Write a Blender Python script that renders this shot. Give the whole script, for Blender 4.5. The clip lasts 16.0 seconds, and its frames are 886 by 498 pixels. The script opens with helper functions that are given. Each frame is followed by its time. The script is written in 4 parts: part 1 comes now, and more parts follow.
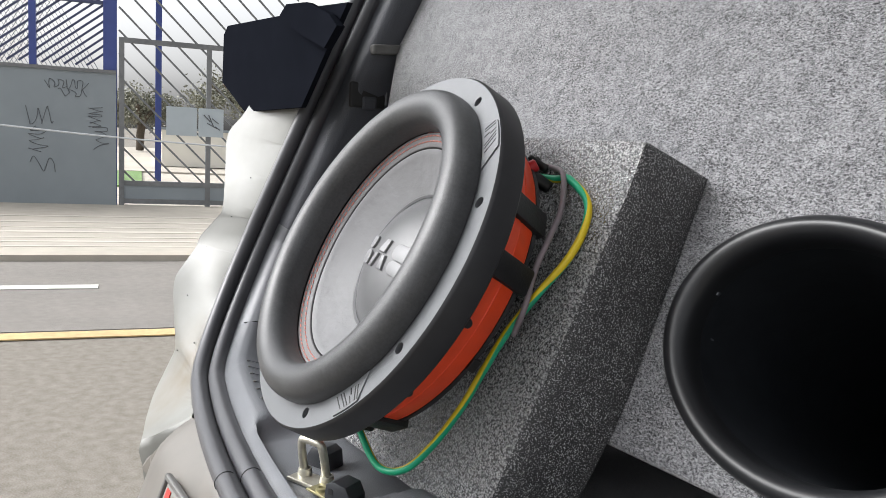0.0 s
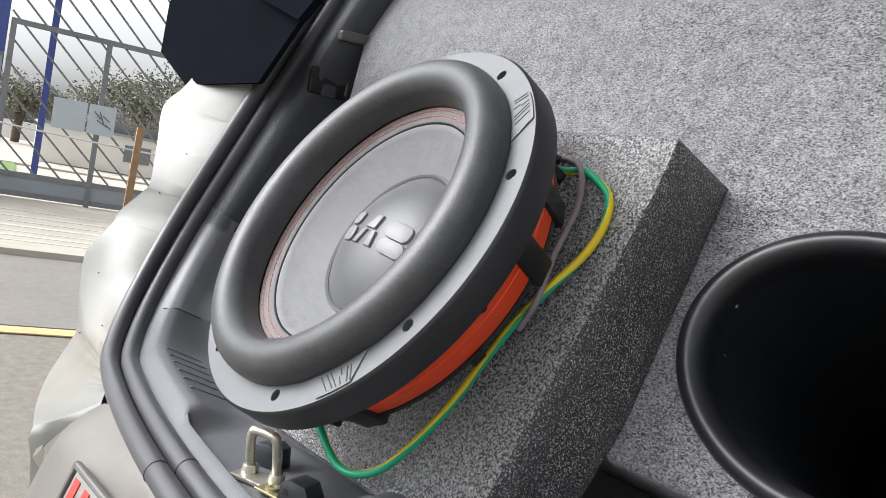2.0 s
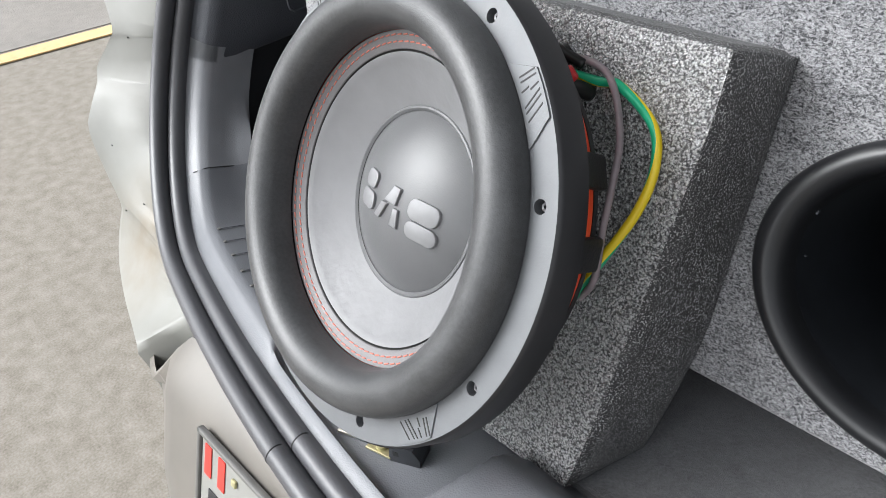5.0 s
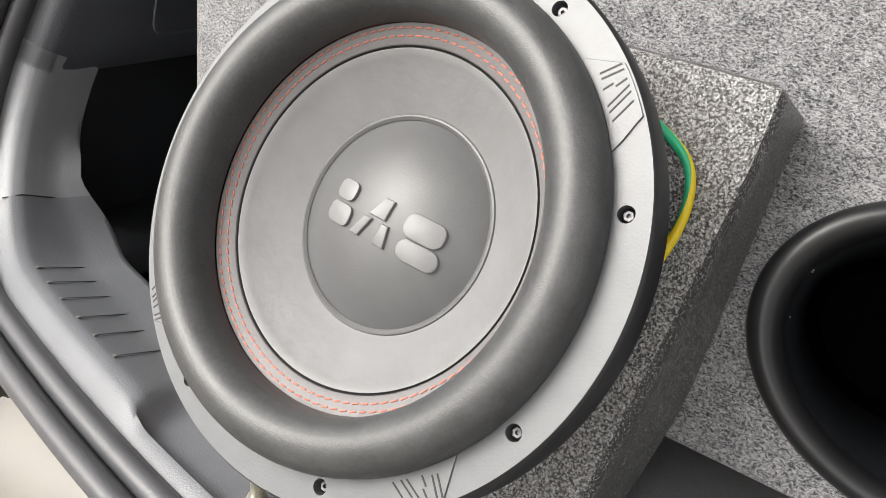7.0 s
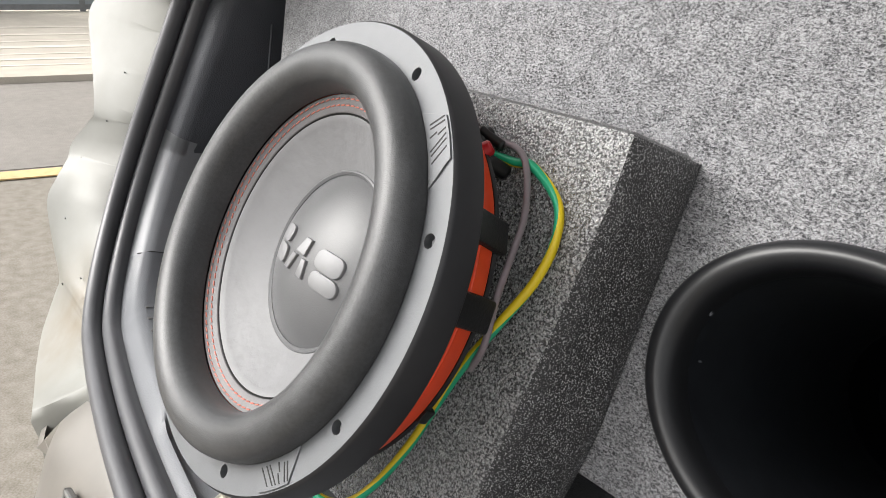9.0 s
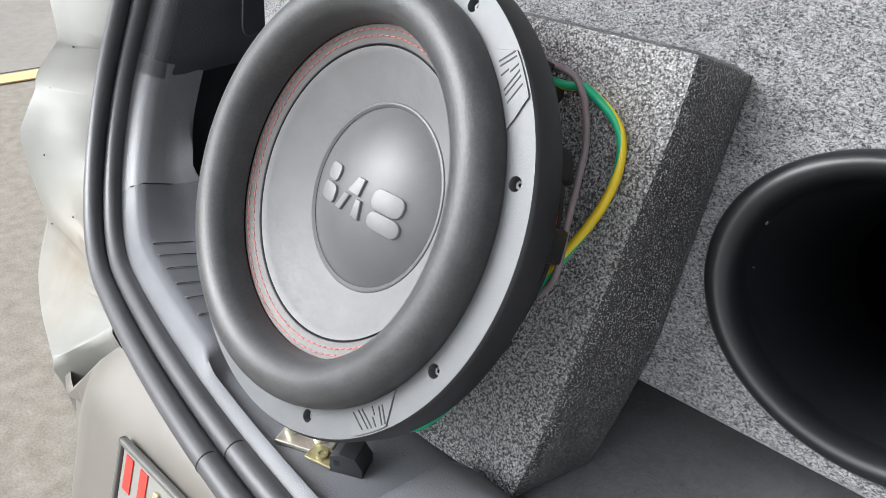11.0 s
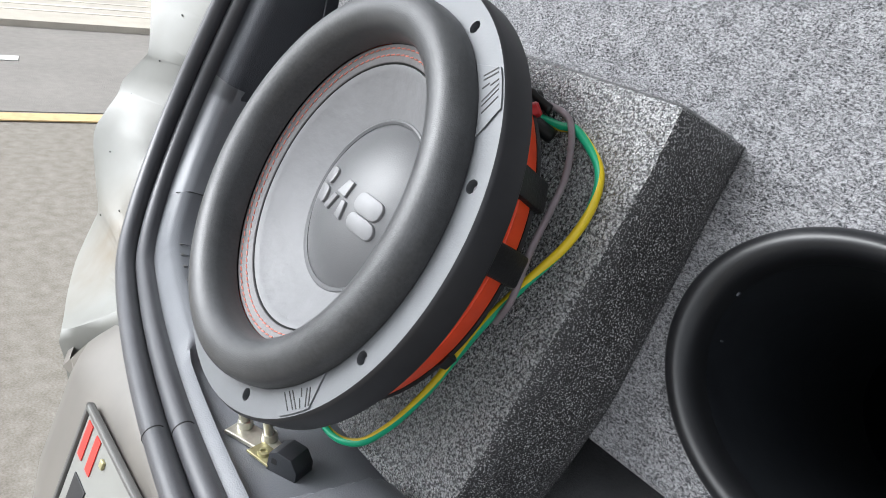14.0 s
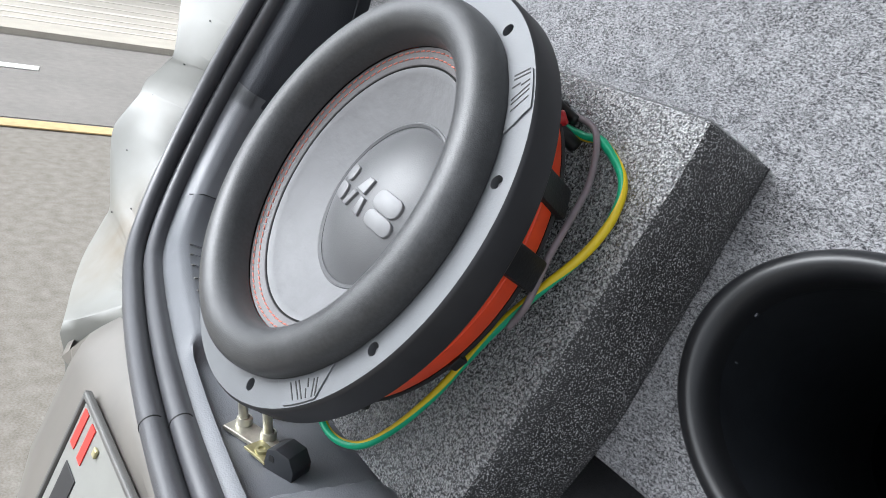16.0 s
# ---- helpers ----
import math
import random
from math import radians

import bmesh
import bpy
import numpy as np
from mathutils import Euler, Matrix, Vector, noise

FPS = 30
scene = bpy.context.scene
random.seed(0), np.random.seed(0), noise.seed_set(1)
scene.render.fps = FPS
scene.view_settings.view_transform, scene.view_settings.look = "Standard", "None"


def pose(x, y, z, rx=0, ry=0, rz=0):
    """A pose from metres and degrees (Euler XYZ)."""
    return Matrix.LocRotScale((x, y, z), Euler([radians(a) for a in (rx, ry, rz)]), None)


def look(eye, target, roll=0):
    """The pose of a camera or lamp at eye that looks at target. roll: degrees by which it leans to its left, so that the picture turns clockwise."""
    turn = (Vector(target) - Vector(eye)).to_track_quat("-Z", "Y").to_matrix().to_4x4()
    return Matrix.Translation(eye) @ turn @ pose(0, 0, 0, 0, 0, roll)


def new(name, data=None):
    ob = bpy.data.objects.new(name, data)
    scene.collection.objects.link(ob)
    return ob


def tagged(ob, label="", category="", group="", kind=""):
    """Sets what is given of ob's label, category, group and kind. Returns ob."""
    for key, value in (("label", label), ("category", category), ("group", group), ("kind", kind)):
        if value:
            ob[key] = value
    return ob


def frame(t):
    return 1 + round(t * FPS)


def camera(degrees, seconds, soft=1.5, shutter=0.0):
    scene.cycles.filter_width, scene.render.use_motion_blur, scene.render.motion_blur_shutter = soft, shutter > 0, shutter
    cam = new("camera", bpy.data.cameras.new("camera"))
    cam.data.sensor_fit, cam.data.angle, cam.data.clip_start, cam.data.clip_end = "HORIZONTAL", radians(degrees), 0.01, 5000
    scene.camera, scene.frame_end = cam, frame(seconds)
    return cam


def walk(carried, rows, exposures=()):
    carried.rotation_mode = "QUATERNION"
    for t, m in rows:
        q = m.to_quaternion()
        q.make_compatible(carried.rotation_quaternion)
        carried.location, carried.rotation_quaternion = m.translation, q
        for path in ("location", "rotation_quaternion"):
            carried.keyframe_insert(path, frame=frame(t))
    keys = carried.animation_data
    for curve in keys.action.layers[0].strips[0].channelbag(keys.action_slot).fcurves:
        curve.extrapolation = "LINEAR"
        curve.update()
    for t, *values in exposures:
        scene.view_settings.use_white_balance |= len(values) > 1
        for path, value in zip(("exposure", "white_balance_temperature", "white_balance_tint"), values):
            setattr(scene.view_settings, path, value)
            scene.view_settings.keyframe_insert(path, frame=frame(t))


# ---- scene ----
cam = camera(58.2, 16.0, soft=0.7)
PATH = [
    (0, (0.583, -0.308, 1.005), (-1.072, 0.783, 0.743), 3.1),
    (0.5, (0.588, -0.303, 1.005), (-1.05, 0.82, 0.767), 4.6),
    (1, (0.576, -0.313, 0.993), (-1.027, 0.866, 0.793), 6.8),
    (1.5, (0.528, -0.328, 0.969), (-1.021, 0.927, 0.81), 9.0),
    (2, (0.49, -0.341, 0.945), (-1.007, 0.979, 0.817), 10.4),
    (2.5, (0.478, -0.349, 0.945), (-0.975, 1.021, 0.838), 10.4),
    (3, (0.492, -0.334, 0.983), (-0.966, 1.024, 0.809), 6.4),
    (3.5, (0.447, -0.317, 1.137), (-0.928, 0.952, 0.434), 3.7),
    (4, (0.425, -0.267, 1.197), (-0.908, 0.76, 0.116), -5.4),
    (4.2, (0.42, -0.234, 1.213), (-0.92, 0.653, 0.022), -10.5),
    (6.3, (0.255, -0.299, 1.144), (-0.66, 1.123, 0.075), 5.1),
    (6.5, (0.239, -0.311, 1.134), (-0.621, 1.168, 0.098), 6.9),
    (7, (0.232, -0.323, 1.102), (-0.625, 1.247, 0.208), 9.8),
    (7.5, (0.28, -0.309, 1.096), (-0.74, 1.228, 0.325), 9.8),
    (8, (0.35, -0.271, 1.101), (-0.837, 1.165, 0.374), 7.8),
    (8.5, (0.408, -0.249, 1.109), (-0.918, 1.059, 0.38), 4.6),
    (9, (0.441, -0.239, 1.12), (-0.962, 0.975, 0.373), 2.7),
    (9.5, (0.458, -0.264, 1.116), (-0.96, 0.901, 0.319), 1.4),
    (10, (0.438, -0.281, 1.12), (-0.911, 0.884, 0.213), 0.3),
    (10.2, (0.405, -0.29, 1.138), (-0.873, 0.908, 0.172), -0.1),
    (12.3, (0.365, -0.279, 1.155), (-0.797, 0.977, 0.118), 0.4),
    (12.5, (0.384, -0.277, 1.148), (-0.811, 0.973, 0.143), 1.5),
    (13, (0.422, -0.269, 1.117), (-0.874, 0.955, 0.212), 4.1),
    (13.5, (0.439, -0.261, 1.106), (-0.932, 0.93, 0.267), 6.4),
    (14, (0.452, -0.256, 1.1), (-0.978, 0.909, 0.327), 8.3),
    (14.5, (0.46, -0.253, 1.093), (-0.999, 0.9, 0.355), 10.0),
    (15, (0.455, -0.254, 1.088), (-1.014, 0.899, 0.371), 11.3),
    (15.5, (0.455, -0.255, 1.067), (-1.019, 0.903, 0.371), 11.9),
    (16, (0.453, -0.264, 1.073), (-1.019, 0.908, 0.394), 12.0),
]
walk(cam, [(t, look(e, g, r)) for t, e, g, r in PATH], exposures=[(0, 1.10, 6350, 10), (2, 1.20, 6300, 10), (3.5, 1.22, 6400, 10), (4, 1.26, 5850, 8.5), (6.3, 1.33, 6800, 9.5), (9, 1.28, 6600, 9.5), (9.5, 1.26, 6250, 9), (10, 1.26, 6000, 8.5), (12.3, 1.35, 6600, 9.5), (13.5, 1.32, 6300, 9.0), (14.5, 1.25, 6000, 8.5), (16, 1.24, 6000, 8.5)])

# the opening of the car's tail: a rounded U from the sill up the side
SUB = Matrix(((0.9937, 0.0735, -0.0846, 0.0), (-0.1093, 0.4692, -0.8763, 0.0), (-0.0247, 0.88, 0.4743, 0.92), (0, 0, 0, 1)))
BOXN = Vector((0, -0.92686, 0.37542))     # the carpeted face leans back 22 degrees
BOXD = 0.1845

# ---- world, sun ----
world = bpy.data.worlds.new("overcast")
scene.world = world
world.use_nodes = True
wn, wl = world.node_tree.nodes, world.node_tree.links
wn.clear()
sky = wn.new("ShaderNodeTexSky")
sky.sky_type = 'NISHITA'
sky.sun_disc = False
sky.sun_elevation, sky.sun_rotation = radians(40), radians(220)
sky.air_density, sky.dust_density, sky.ozone_density = 1.0, 6.0, 0.6
hs = wn.new("ShaderNodeHueSaturation")
hs.inputs["Saturation"].default_value = 0.10
bgr = wn.new("ShaderNodeBackground")
bgr.inputs["Strength"].default_value = 0.15
out = wn.new("ShaderNodeOutputWorld")
wl.new(sky.outputs["Color"], hs.inputs["Color"])
wl.new(hs.outputs["Color"], bgr.inputs["Color"])
wl.new(bgr.outputs["Background"], out.inputs["Surface"])
sun_data = bpy.data.lights.new("sun", "SUN")
sun_data.energy, sun_data.angle, sun_data.color = 0.5, radians(30), (1.0, 0.98, 0.95)
sun = new("sun", sun_data)
sun.matrix_world = look((-3.0, -3.6, 4.6), (0, 0, 0.9))


# ---- materials ----
def material(name, base, rough=0.5, metal=0.0, spec=0.5, var=0.12, scale=30.0, bump=0.0, bscale=200.0, second=None, coat=0.0, voro=False, rvar=0.1, sheen=0.0):
    """Principled surface with colour variation at two scales, varied gloss and fine relief."""
    m = bpy.data.materials.new(name)
    m.use_nodes = True
    nt = m.node_tree
    b = nt.nodes["Principled BSDF"]
    tc = nt.nodes.new("ShaderNodeTexCoord")
    n1 = nt.nodes.new("ShaderNodeTexNoise")
    n1.inputs["Scale"].default_value, n1.inputs["Detail"].default_value = scale, 6
    n2 = nt.nodes.new("ShaderNodeTexNoise")
    n2.inputs["Scale"].default_value, n2.inputs["Detail"].default_value = scale * 0.13, 4
    nt.links.new(tc.outputs["Object"], n1.inputs["Vector"])
    nt.links.new(tc.outputs["Object"], n2.inputs["Vector"])
    add = nt.nodes.new("ShaderNodeMath")
    add.operation = 'ADD'
    nt.links.new(n1.outputs["Fac"], add.inputs[0])
    nt.links.new(n2.outputs["Fac"], add.inputs[1])
    ramp = nt.nodes.new("ShaderNodeMapRange")
    ramp.inputs["From Min"].default_value, ramp.inputs["From Max"].default_value = 0.65, 1.35
    nt.links.new(add.outputs[0], ramp.inputs["Value"])
    mix = nt.nodes.new("ShaderNodeMix")
    mix.data_type = 'RGBA'
    lo = [c * (1 - var) for c in base]
    hi = [min(1, c * (1 + var)) for c in (second or base)]
    mix.inputs["A"].default_value, mix.inputs["B"].default_value = (*lo, 1), (*hi, 1)
    nt.links.new(ramp.outputs["Result"], mix.inputs["Factor"])
    nt.links.new(mix.outputs["Result"], b.inputs["Base Color"])
    rr = nt.nodes.new("ShaderNodeMapRange")
    rr.inputs["To Min"].default_value, rr.inputs["To Max"].default_value = max(0.02, rough - rvar), min(1, rough + rvar)
    nt.links.new(n2.outputs["Fac"], rr.inputs["Value"])
    nt.links.new(rr.outputs["Result"], b.inputs["Roughness"])
    b.inputs["Metallic"].default_value = metal
    b.inputs["Specular IOR Level"].default_value = spec
    b.inputs["Coat Weight"].default_value = coat
    b.inputs["Sheen Weight"].default_value = sheen
    if bump > 0:
        if voro:
            bn = nt.nodes.new("ShaderNodeTexVoronoi")
            bo = bn.outputs["Distance"]
        else:
            bn = nt.nodes.new("ShaderNodeTexNoise")
            bn.inputs["Detail"].default_value = 5
            bo = bn.outputs["Fac"]
        bn.inputs["Scale"].default_value = bscale
        nt.links.new(tc.outputs["Object"], bn.inputs["Vector"])
        bp = nt.nodes.new("ShaderNodeBump")
        bp.inputs["Strength"].default_value, bp.inputs["Distance"].default_value = 1.0, bump
        nt.links.new(bo, bp.inputs["Height"])
        nt.links.new(bp.outputs["Normal"], b.inputs["Normal"])
    return m


def carpet_material(name, dark, light, scale):
    """Felted carpet: pale and dark fibres matted together."""
    m = material(name, dark, 0.95, spec=0.1, bump=0.0012, bscale=scale * 1.6, sheen=0.3)
    nt = m.node_tree
    b = nt.nodes["Principled BSDF"]
    tc = nt.nodes.new("ShaderNodeTexCoord")
    warp = nt.nodes.new("ShaderNodeTexNoise")
    warp.inputs["Scale"].default_value, warp.inputs["Detail"].default_value = scale * 0.35, 2
    nt.links.new(tc.outputs["Object"], warp.inputs["Vector"])
    add = nt.nodes.new("ShaderNodeVectorMath")
    add.operation = 'MULTIPLY_ADD'
    add.inputs[1].default_value = (0.004, 0.004, 0.004)
    nt.links.new(warp.outputs["Color"], add.inputs[0])
    str_ = nt.nodes.new("ShaderNodeMapping")
    str_.inputs["Scale"].default_value = (0.6, 1.0, 1.0)
    nt.links.new(tc.outputs["Object"], str_.inputs["Vector"])
    nt.links.new(str_.outputs[0], add.inputs[2])
    fib = nt.nodes.new("ShaderNodeTexNoise")
    fib.inputs["Scale"].default_value, fib.inputs["Detail"].default_value, fib.inputs["Roughness"].default_value = scale, 6, 0.78
    nt.links.new(add.outputs[0], fib.inputs["Vector"])
    blot = nt.nodes.new("ShaderNodeTexNoise")
    blot.inputs["Scale"].default_value, blot.inputs["Detail"].default_value = scale * 0.09, 3
    nt.links.new(tc.outputs["Object"], blot.inputs["Vector"])
    sm = nt.nodes.new("ShaderNodeMath")
    sm.operation = 'MULTIPLY_ADD'
    sm.inputs[1].default_value = 0.12
    nt.links.new(blot.outputs["Fac"], sm.inputs[0])
    nt.links.new(fib.outputs["Fac"], sm.inputs[2])
    cr = nt.nodes.new("ShaderNodeValToRGB")
    cr.color_ramp.elements[0].position, cr.color_ramp.elements[0].color = 0.47, (*dark, 1)
    cr.color_ramp.elements[1].position, cr.color_ramp.elements[1].color = 0.66, (*light, 1)
    nt.links.new(sm.outputs[0], cr.inputs["Fac"])
    nt.links.new(cr.outputs["Color"], b.inputs["Base Color"])
    return m


def foam_skin_material(name, base, pale, scale, rough, depth):
    """Closed-cell foam skin: small glossy wrinkles and pebbles run together, with glints and crease shade also in the
    colour.
    """
    m = material(name, base, rough, spec=1.0, var=0.1)
    nt = m.node_tree
    b = nt.nodes["Principled BSDF"]
    tc = nt.nodes.new("ShaderNodeTexCoord")
    n1 = nt.nodes.new("ShaderNodeTexNoise")
    n1.inputs["Scale"].default_value, n1.inputs["Detail"].default_value, n1.inputs["Roughness"].default_value, n1.inputs["Distortion"].default_value = scale, 2.0, 0.55, 0.8
    nt.links.new(tc.outputs["Object"], n1.inputs["Vector"])
    vo = nt.nodes.new("ShaderNodeTexVoronoi")
    vo.feature = 'SMOOTH_F1'
    vo.inputs["Scale"].default_value, vo.inputs["Smoothness"].default_value = scale * 1.25, 0.35
    nt.links.new(tc.outputs["Object"], vo.inputs["Vector"])
    ht = nt.nodes.new("ShaderNodeMath")
    ht.operation = 'MULTIPLY_ADD'
    ht.inputs[1].default_value = -0.45
    nt.links.new(vo.outputs["Distance"], ht.inputs[0])
    nt.links.new(n1.outputs["Fac"], ht.inputs[2])
    bp = nt.nodes.new("ShaderNodeBump")
    bp.inputs["Strength"].default_value, bp.inputs["Distance"].default_value = 1.0, depth
    nt.links.new(ht.outputs[0], bp.inputs["Height"])
    nt.links.new(bp.outputs["Normal"], b.inputs["Normal"])
    nt.links.new(bp.outputs["Normal"], b.inputs["Coat Normal"])
    b.inputs["Coat Weight"].default_value, b.inputs["Coat Roughness"].default_value = 1.0, 0.18
    # pebble tops painted pale as highlights, hollows painted dark as shade
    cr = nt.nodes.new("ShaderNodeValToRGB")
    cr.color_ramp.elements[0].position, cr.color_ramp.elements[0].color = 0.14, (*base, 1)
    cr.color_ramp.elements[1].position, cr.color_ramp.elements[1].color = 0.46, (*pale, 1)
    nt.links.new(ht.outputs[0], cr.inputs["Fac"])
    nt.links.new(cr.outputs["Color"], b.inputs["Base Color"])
    return m


def foam_cut_material(name, base, pale, scale, rough, depth):
    """Cut foam: open dark cells between torn rims, whose glints are painted as pale specks."""
    m = material(name, base, rough, spec=0.6, var=0.1)
    nt = m.node_tree
    b = nt.nodes["Principled BSDF"]
    tc = nt.nodes.new("ShaderNodeTexCoord")
    cells = nt.nodes.new("ShaderNodeTexNoise")
    cells.inputs["Scale"].default_value, cells.inputs["Detail"].default_value, cells.inputs["Roughness"].default_value = scale, 2.5, 0.6
    nt.links.new(tc.outputs["Object"], cells.inputs["Vector"])
    patch = nt.nodes.new("ShaderNodeTexNoise")
    patch.inputs["Scale"].default_value, patch.inputs["Detail"].default_value = scale * 0.12, 3
    nt.links.new(tc.outputs["Object"], patch.inputs["Vector"])
    sm = nt.nodes.new("ShaderNodeMath")
    sm.operation = 'MULTIPLY_ADD'
    sm.inputs[1].default_value = 0.08
    nt.links.new(patch.outputs["Fac"], sm.inputs[0])
    nt.links.new(cells.outputs["Fac"], sm.inputs[2])
    # narrow ramp to pale: glints on the rims put into the base colour
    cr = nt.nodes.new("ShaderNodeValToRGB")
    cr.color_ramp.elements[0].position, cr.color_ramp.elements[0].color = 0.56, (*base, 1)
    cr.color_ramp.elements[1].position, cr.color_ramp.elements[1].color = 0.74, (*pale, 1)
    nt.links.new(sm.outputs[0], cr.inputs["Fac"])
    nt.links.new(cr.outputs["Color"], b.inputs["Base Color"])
    bp = nt.nodes.new("ShaderNodeBump")
    bp.inputs["Strength"].default_value, bp.inputs["Distance"].default_value = 1.0, depth
    nt.links.new(cells.outputs["Fac"], bp.inputs["Height"])
    nt.links.new(bp.outputs["Normal"], b.inputs["Normal"])
    return m


M_rubber = material("surround_rubber", (0.046, 0.047, 0.049), 0.40, var=0.30, scale=420, bump=0.00018, bscale=1200)
M_flange = material("flange_satin", (0.115, 0.12, 0.127), 0.40, var=0.08, scale=80, bump=0.0001, bscale=700)
M_gasket = material("gasket_black", (0.014, 0.014, 0.016), 0.48, var=0.2, scale=90)
M_basket = material("basket_black", (0.012, 0.012, 0.013), 0.45, var=0.2, scale=60, bump=0.0003, bscale=500)
M_orange = material("spider_orange", (0.88, 0.075, 0.016), 0.40, var=0.1, scale=50)
M_cone = material("cone_leather", (0.155, 0.155, 0.16), 0.50, var=0.10, scale=45, bump=0.0007, bscale=90)
M_band = material("cone_band", (0.125, 0.12, 0.123), 0.5, var=0.08, scale=60, bump=0.0003, bscale=400)
M_groove = material("groove_black", (0.012, 0.012, 0.012), 0.6)
M_thread = material("red_thread", (0.50, 0.150, 0.105), 0.75, var=0.2, scale=400)
M_cap = material("dust_cap_satin", (0.088, 0.089, 0.092), 0.40, var=0.08, scale=60, spec=0.42, bump=0.0001, bscale=900)
M_silver = material("silver_badge", (0.17, 0.17, 0.175), 0.50, metal=0.1, var=0.08, scale=150)
M_screw = material("zinc_screw", (0.11, 0.11, 0.115), 0.42, metal=1.0, var=0.3, scale=200)
M_pale = material("pale_zinc", (0.52, 0.50, 0.43), 0.38, metal=0.75, var=0.25, scale=160, bump=0.0001, bscale=400)
M_brass = material("yellow_zinc", (0.40, 0.37, 0.21), 0.42, metal=0.7, var=0.3, scale=120)
M_red = material("red_terminal", (0.5, 0.02, 0.025), 0.3, var=0.1)
M_blue = material("blue_wire", (0.03, 0.07, 0.22), 0.4)
M_grey_wire = material("grey_wire", (0.26, 0.215, 0.23), 0.42, var=0.15, scale=150)
M_green = material("green_insulation", (0.020, 0.42, 0.21), 0.35, var=0.1)
M_yellow = material("yellow_insulation", (0.80, 0.60, 0.015), 0.35, var=0.1)
M_tape = material("black_tape", (0.01, 0.01, 0.01), 0.35)
M_carpet = carpet_material("box_carpet", (0.028, 0.029, 0.033), (0.36, 0.36, 0.37), 780.0)
M_floor = carpet_material("cargo_carpet", (0.070, 0.071, 0.075), (0.16, 0.161, 0.167), 900.0)
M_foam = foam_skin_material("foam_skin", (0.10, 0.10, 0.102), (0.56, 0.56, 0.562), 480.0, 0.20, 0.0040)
# base colour set darker than the foam skin's
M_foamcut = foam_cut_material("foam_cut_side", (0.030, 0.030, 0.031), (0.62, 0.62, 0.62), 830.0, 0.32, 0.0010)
M_port = material("port_plastic", (0.012, 0.0125, 0.014), 0.38, spec=0.42, var=0.15, scale=30)
M_portin = material("port_inside", (0.015, 0.0168, 0.020), 0.55, spec=0.2, var=0.3, scale=60)
M_port_shade = material("port_depth_shade", (0.004, 0.0045, 0.006), 0.95, spec=0.0, var=0.1)
M_pillar = material("pillar_plastic", (0.165, 0.170, 0.183), 0.42, var=0.12, scale=25, bump=0.00010, bscale=700, voro=True)
M_seal = material("weatherstrip_rubber", (0.064, 0.065, 0.071), 0.38, var=0.15, scale=30, bump=0.0002, bscale=400)
M_trim = material("trim_plastic", (0.118, 0.123, 0.134), 0.38, var=0.12, scale=25, bump=0.00016, bscale=760, voro=True)
M_dark = material("dark_plastic", (0.022, 0.024, 0.028), 0.48, var=0.15, scale=25, bump=0.00008, bscale=900, voro=True)
M_side = material("side_panel_plastic", (0.052, 0.056, 0.066), 0.5, var=0.12, scale=25, bump=0.0003, bscale=700, voro=True)
M_white = material("white_paint", (0.175, 0.171, 0.153), 0.50, var=0.10, scale=16, second=(0.195, 0.197, 0.183), coat=0.12)
# brownish road dirt at the waist of the white post
nt = M_white.node_tree
tcn = nt.nodes.new("ShaderNodeTexCoord")
dst = nt.nodes.new("ShaderNodeVectorMath")
dst.operation = 'DISTANCE'
dst.inputs[1].default_value = (-0.455, -0.030, 0.690)
nt.links.new(tcn.outputs["Object"], dst.inputs[0])
dns = nt.nodes.new("ShaderNodeTexNoise")
dns.inputs["Scale"].default_value, dns.inputs["Detail"].default_value = 45, 6
nt.links.new(tcn.outputs["Object"], dns.inputs["Vector"])
dmr = nt.nodes.new("ShaderNodeMapRange")
dmr.inputs["From Min"].default_value, dmr.inputs["From Max"].default_value = 0.105, 0.02
dmr.inputs["To Max"].default_value = 1.1
nt.links.new(dst.outputs["Value"], dmr.inputs["Value"])
dmu = nt.nodes.new("ShaderNodeMath")
dmu.operation = 'MULTIPLY'
dmu.use_clamp = True
nt.links.new(dmr.outputs["Result"], dmu.inputs[0])
nt.links.new(dns.outputs["Fac"], dmu.inputs[1])
dmx = nt.nodes.new("ShaderNodeMix")
dmx.data_type = 'RGBA'
dmx.inputs["B"].default_value = (0.15, 0.118, 0.078, 1)
pbs = nt.nodes["Principled BSDF"]
nt.links.new(pbs.inputs["Base Color"].links[0].from_socket, dmx.inputs["A"])
nt.links.new(dmu.outputs[0], dmx.inputs["Factor"])
nt.links.new(dmx.outputs["Result"], pbs.inputs["Base Color"])
M_bumper = material("dusty_bumper", (0.115, 0.107, 0.098), 0.45, var=0.1, scale=10, second=(0.155, 0.142, 0.125))
M_lamp = material("lamp_black", (0.008, 0.009, 0.0125), 0.8, spec=0.0, var=0.15, scale=30)
M_plate = material("plate_white", (0.22, 0.22, 0.205), 0.4, var=0.05, scale=40)
M_platered = material("plate_red", (0.55, 0.04, 0.03), 0.4)
M_platedark = material("plate_dark", (0.02, 0.02, 0.022), 0.45)
M_frame = material("plate_frame", (0.10, 0.098, 0.093), 0.45, var=0.2, scale=60)
M_asphalt = material("asphalt", (0.172, 0.151, 0.124), 0.9, var=0.16, scale=190, spec=0.2, bump=0.0002, bscale=500, second=(0.22, 0.205, 0.18))
M_smooth = material("worn_asphalt", (0.215, 0.20, 0.183), 0.88, var=0.12, scale=20, spec=0.2, bump=0.003, bscale=150)
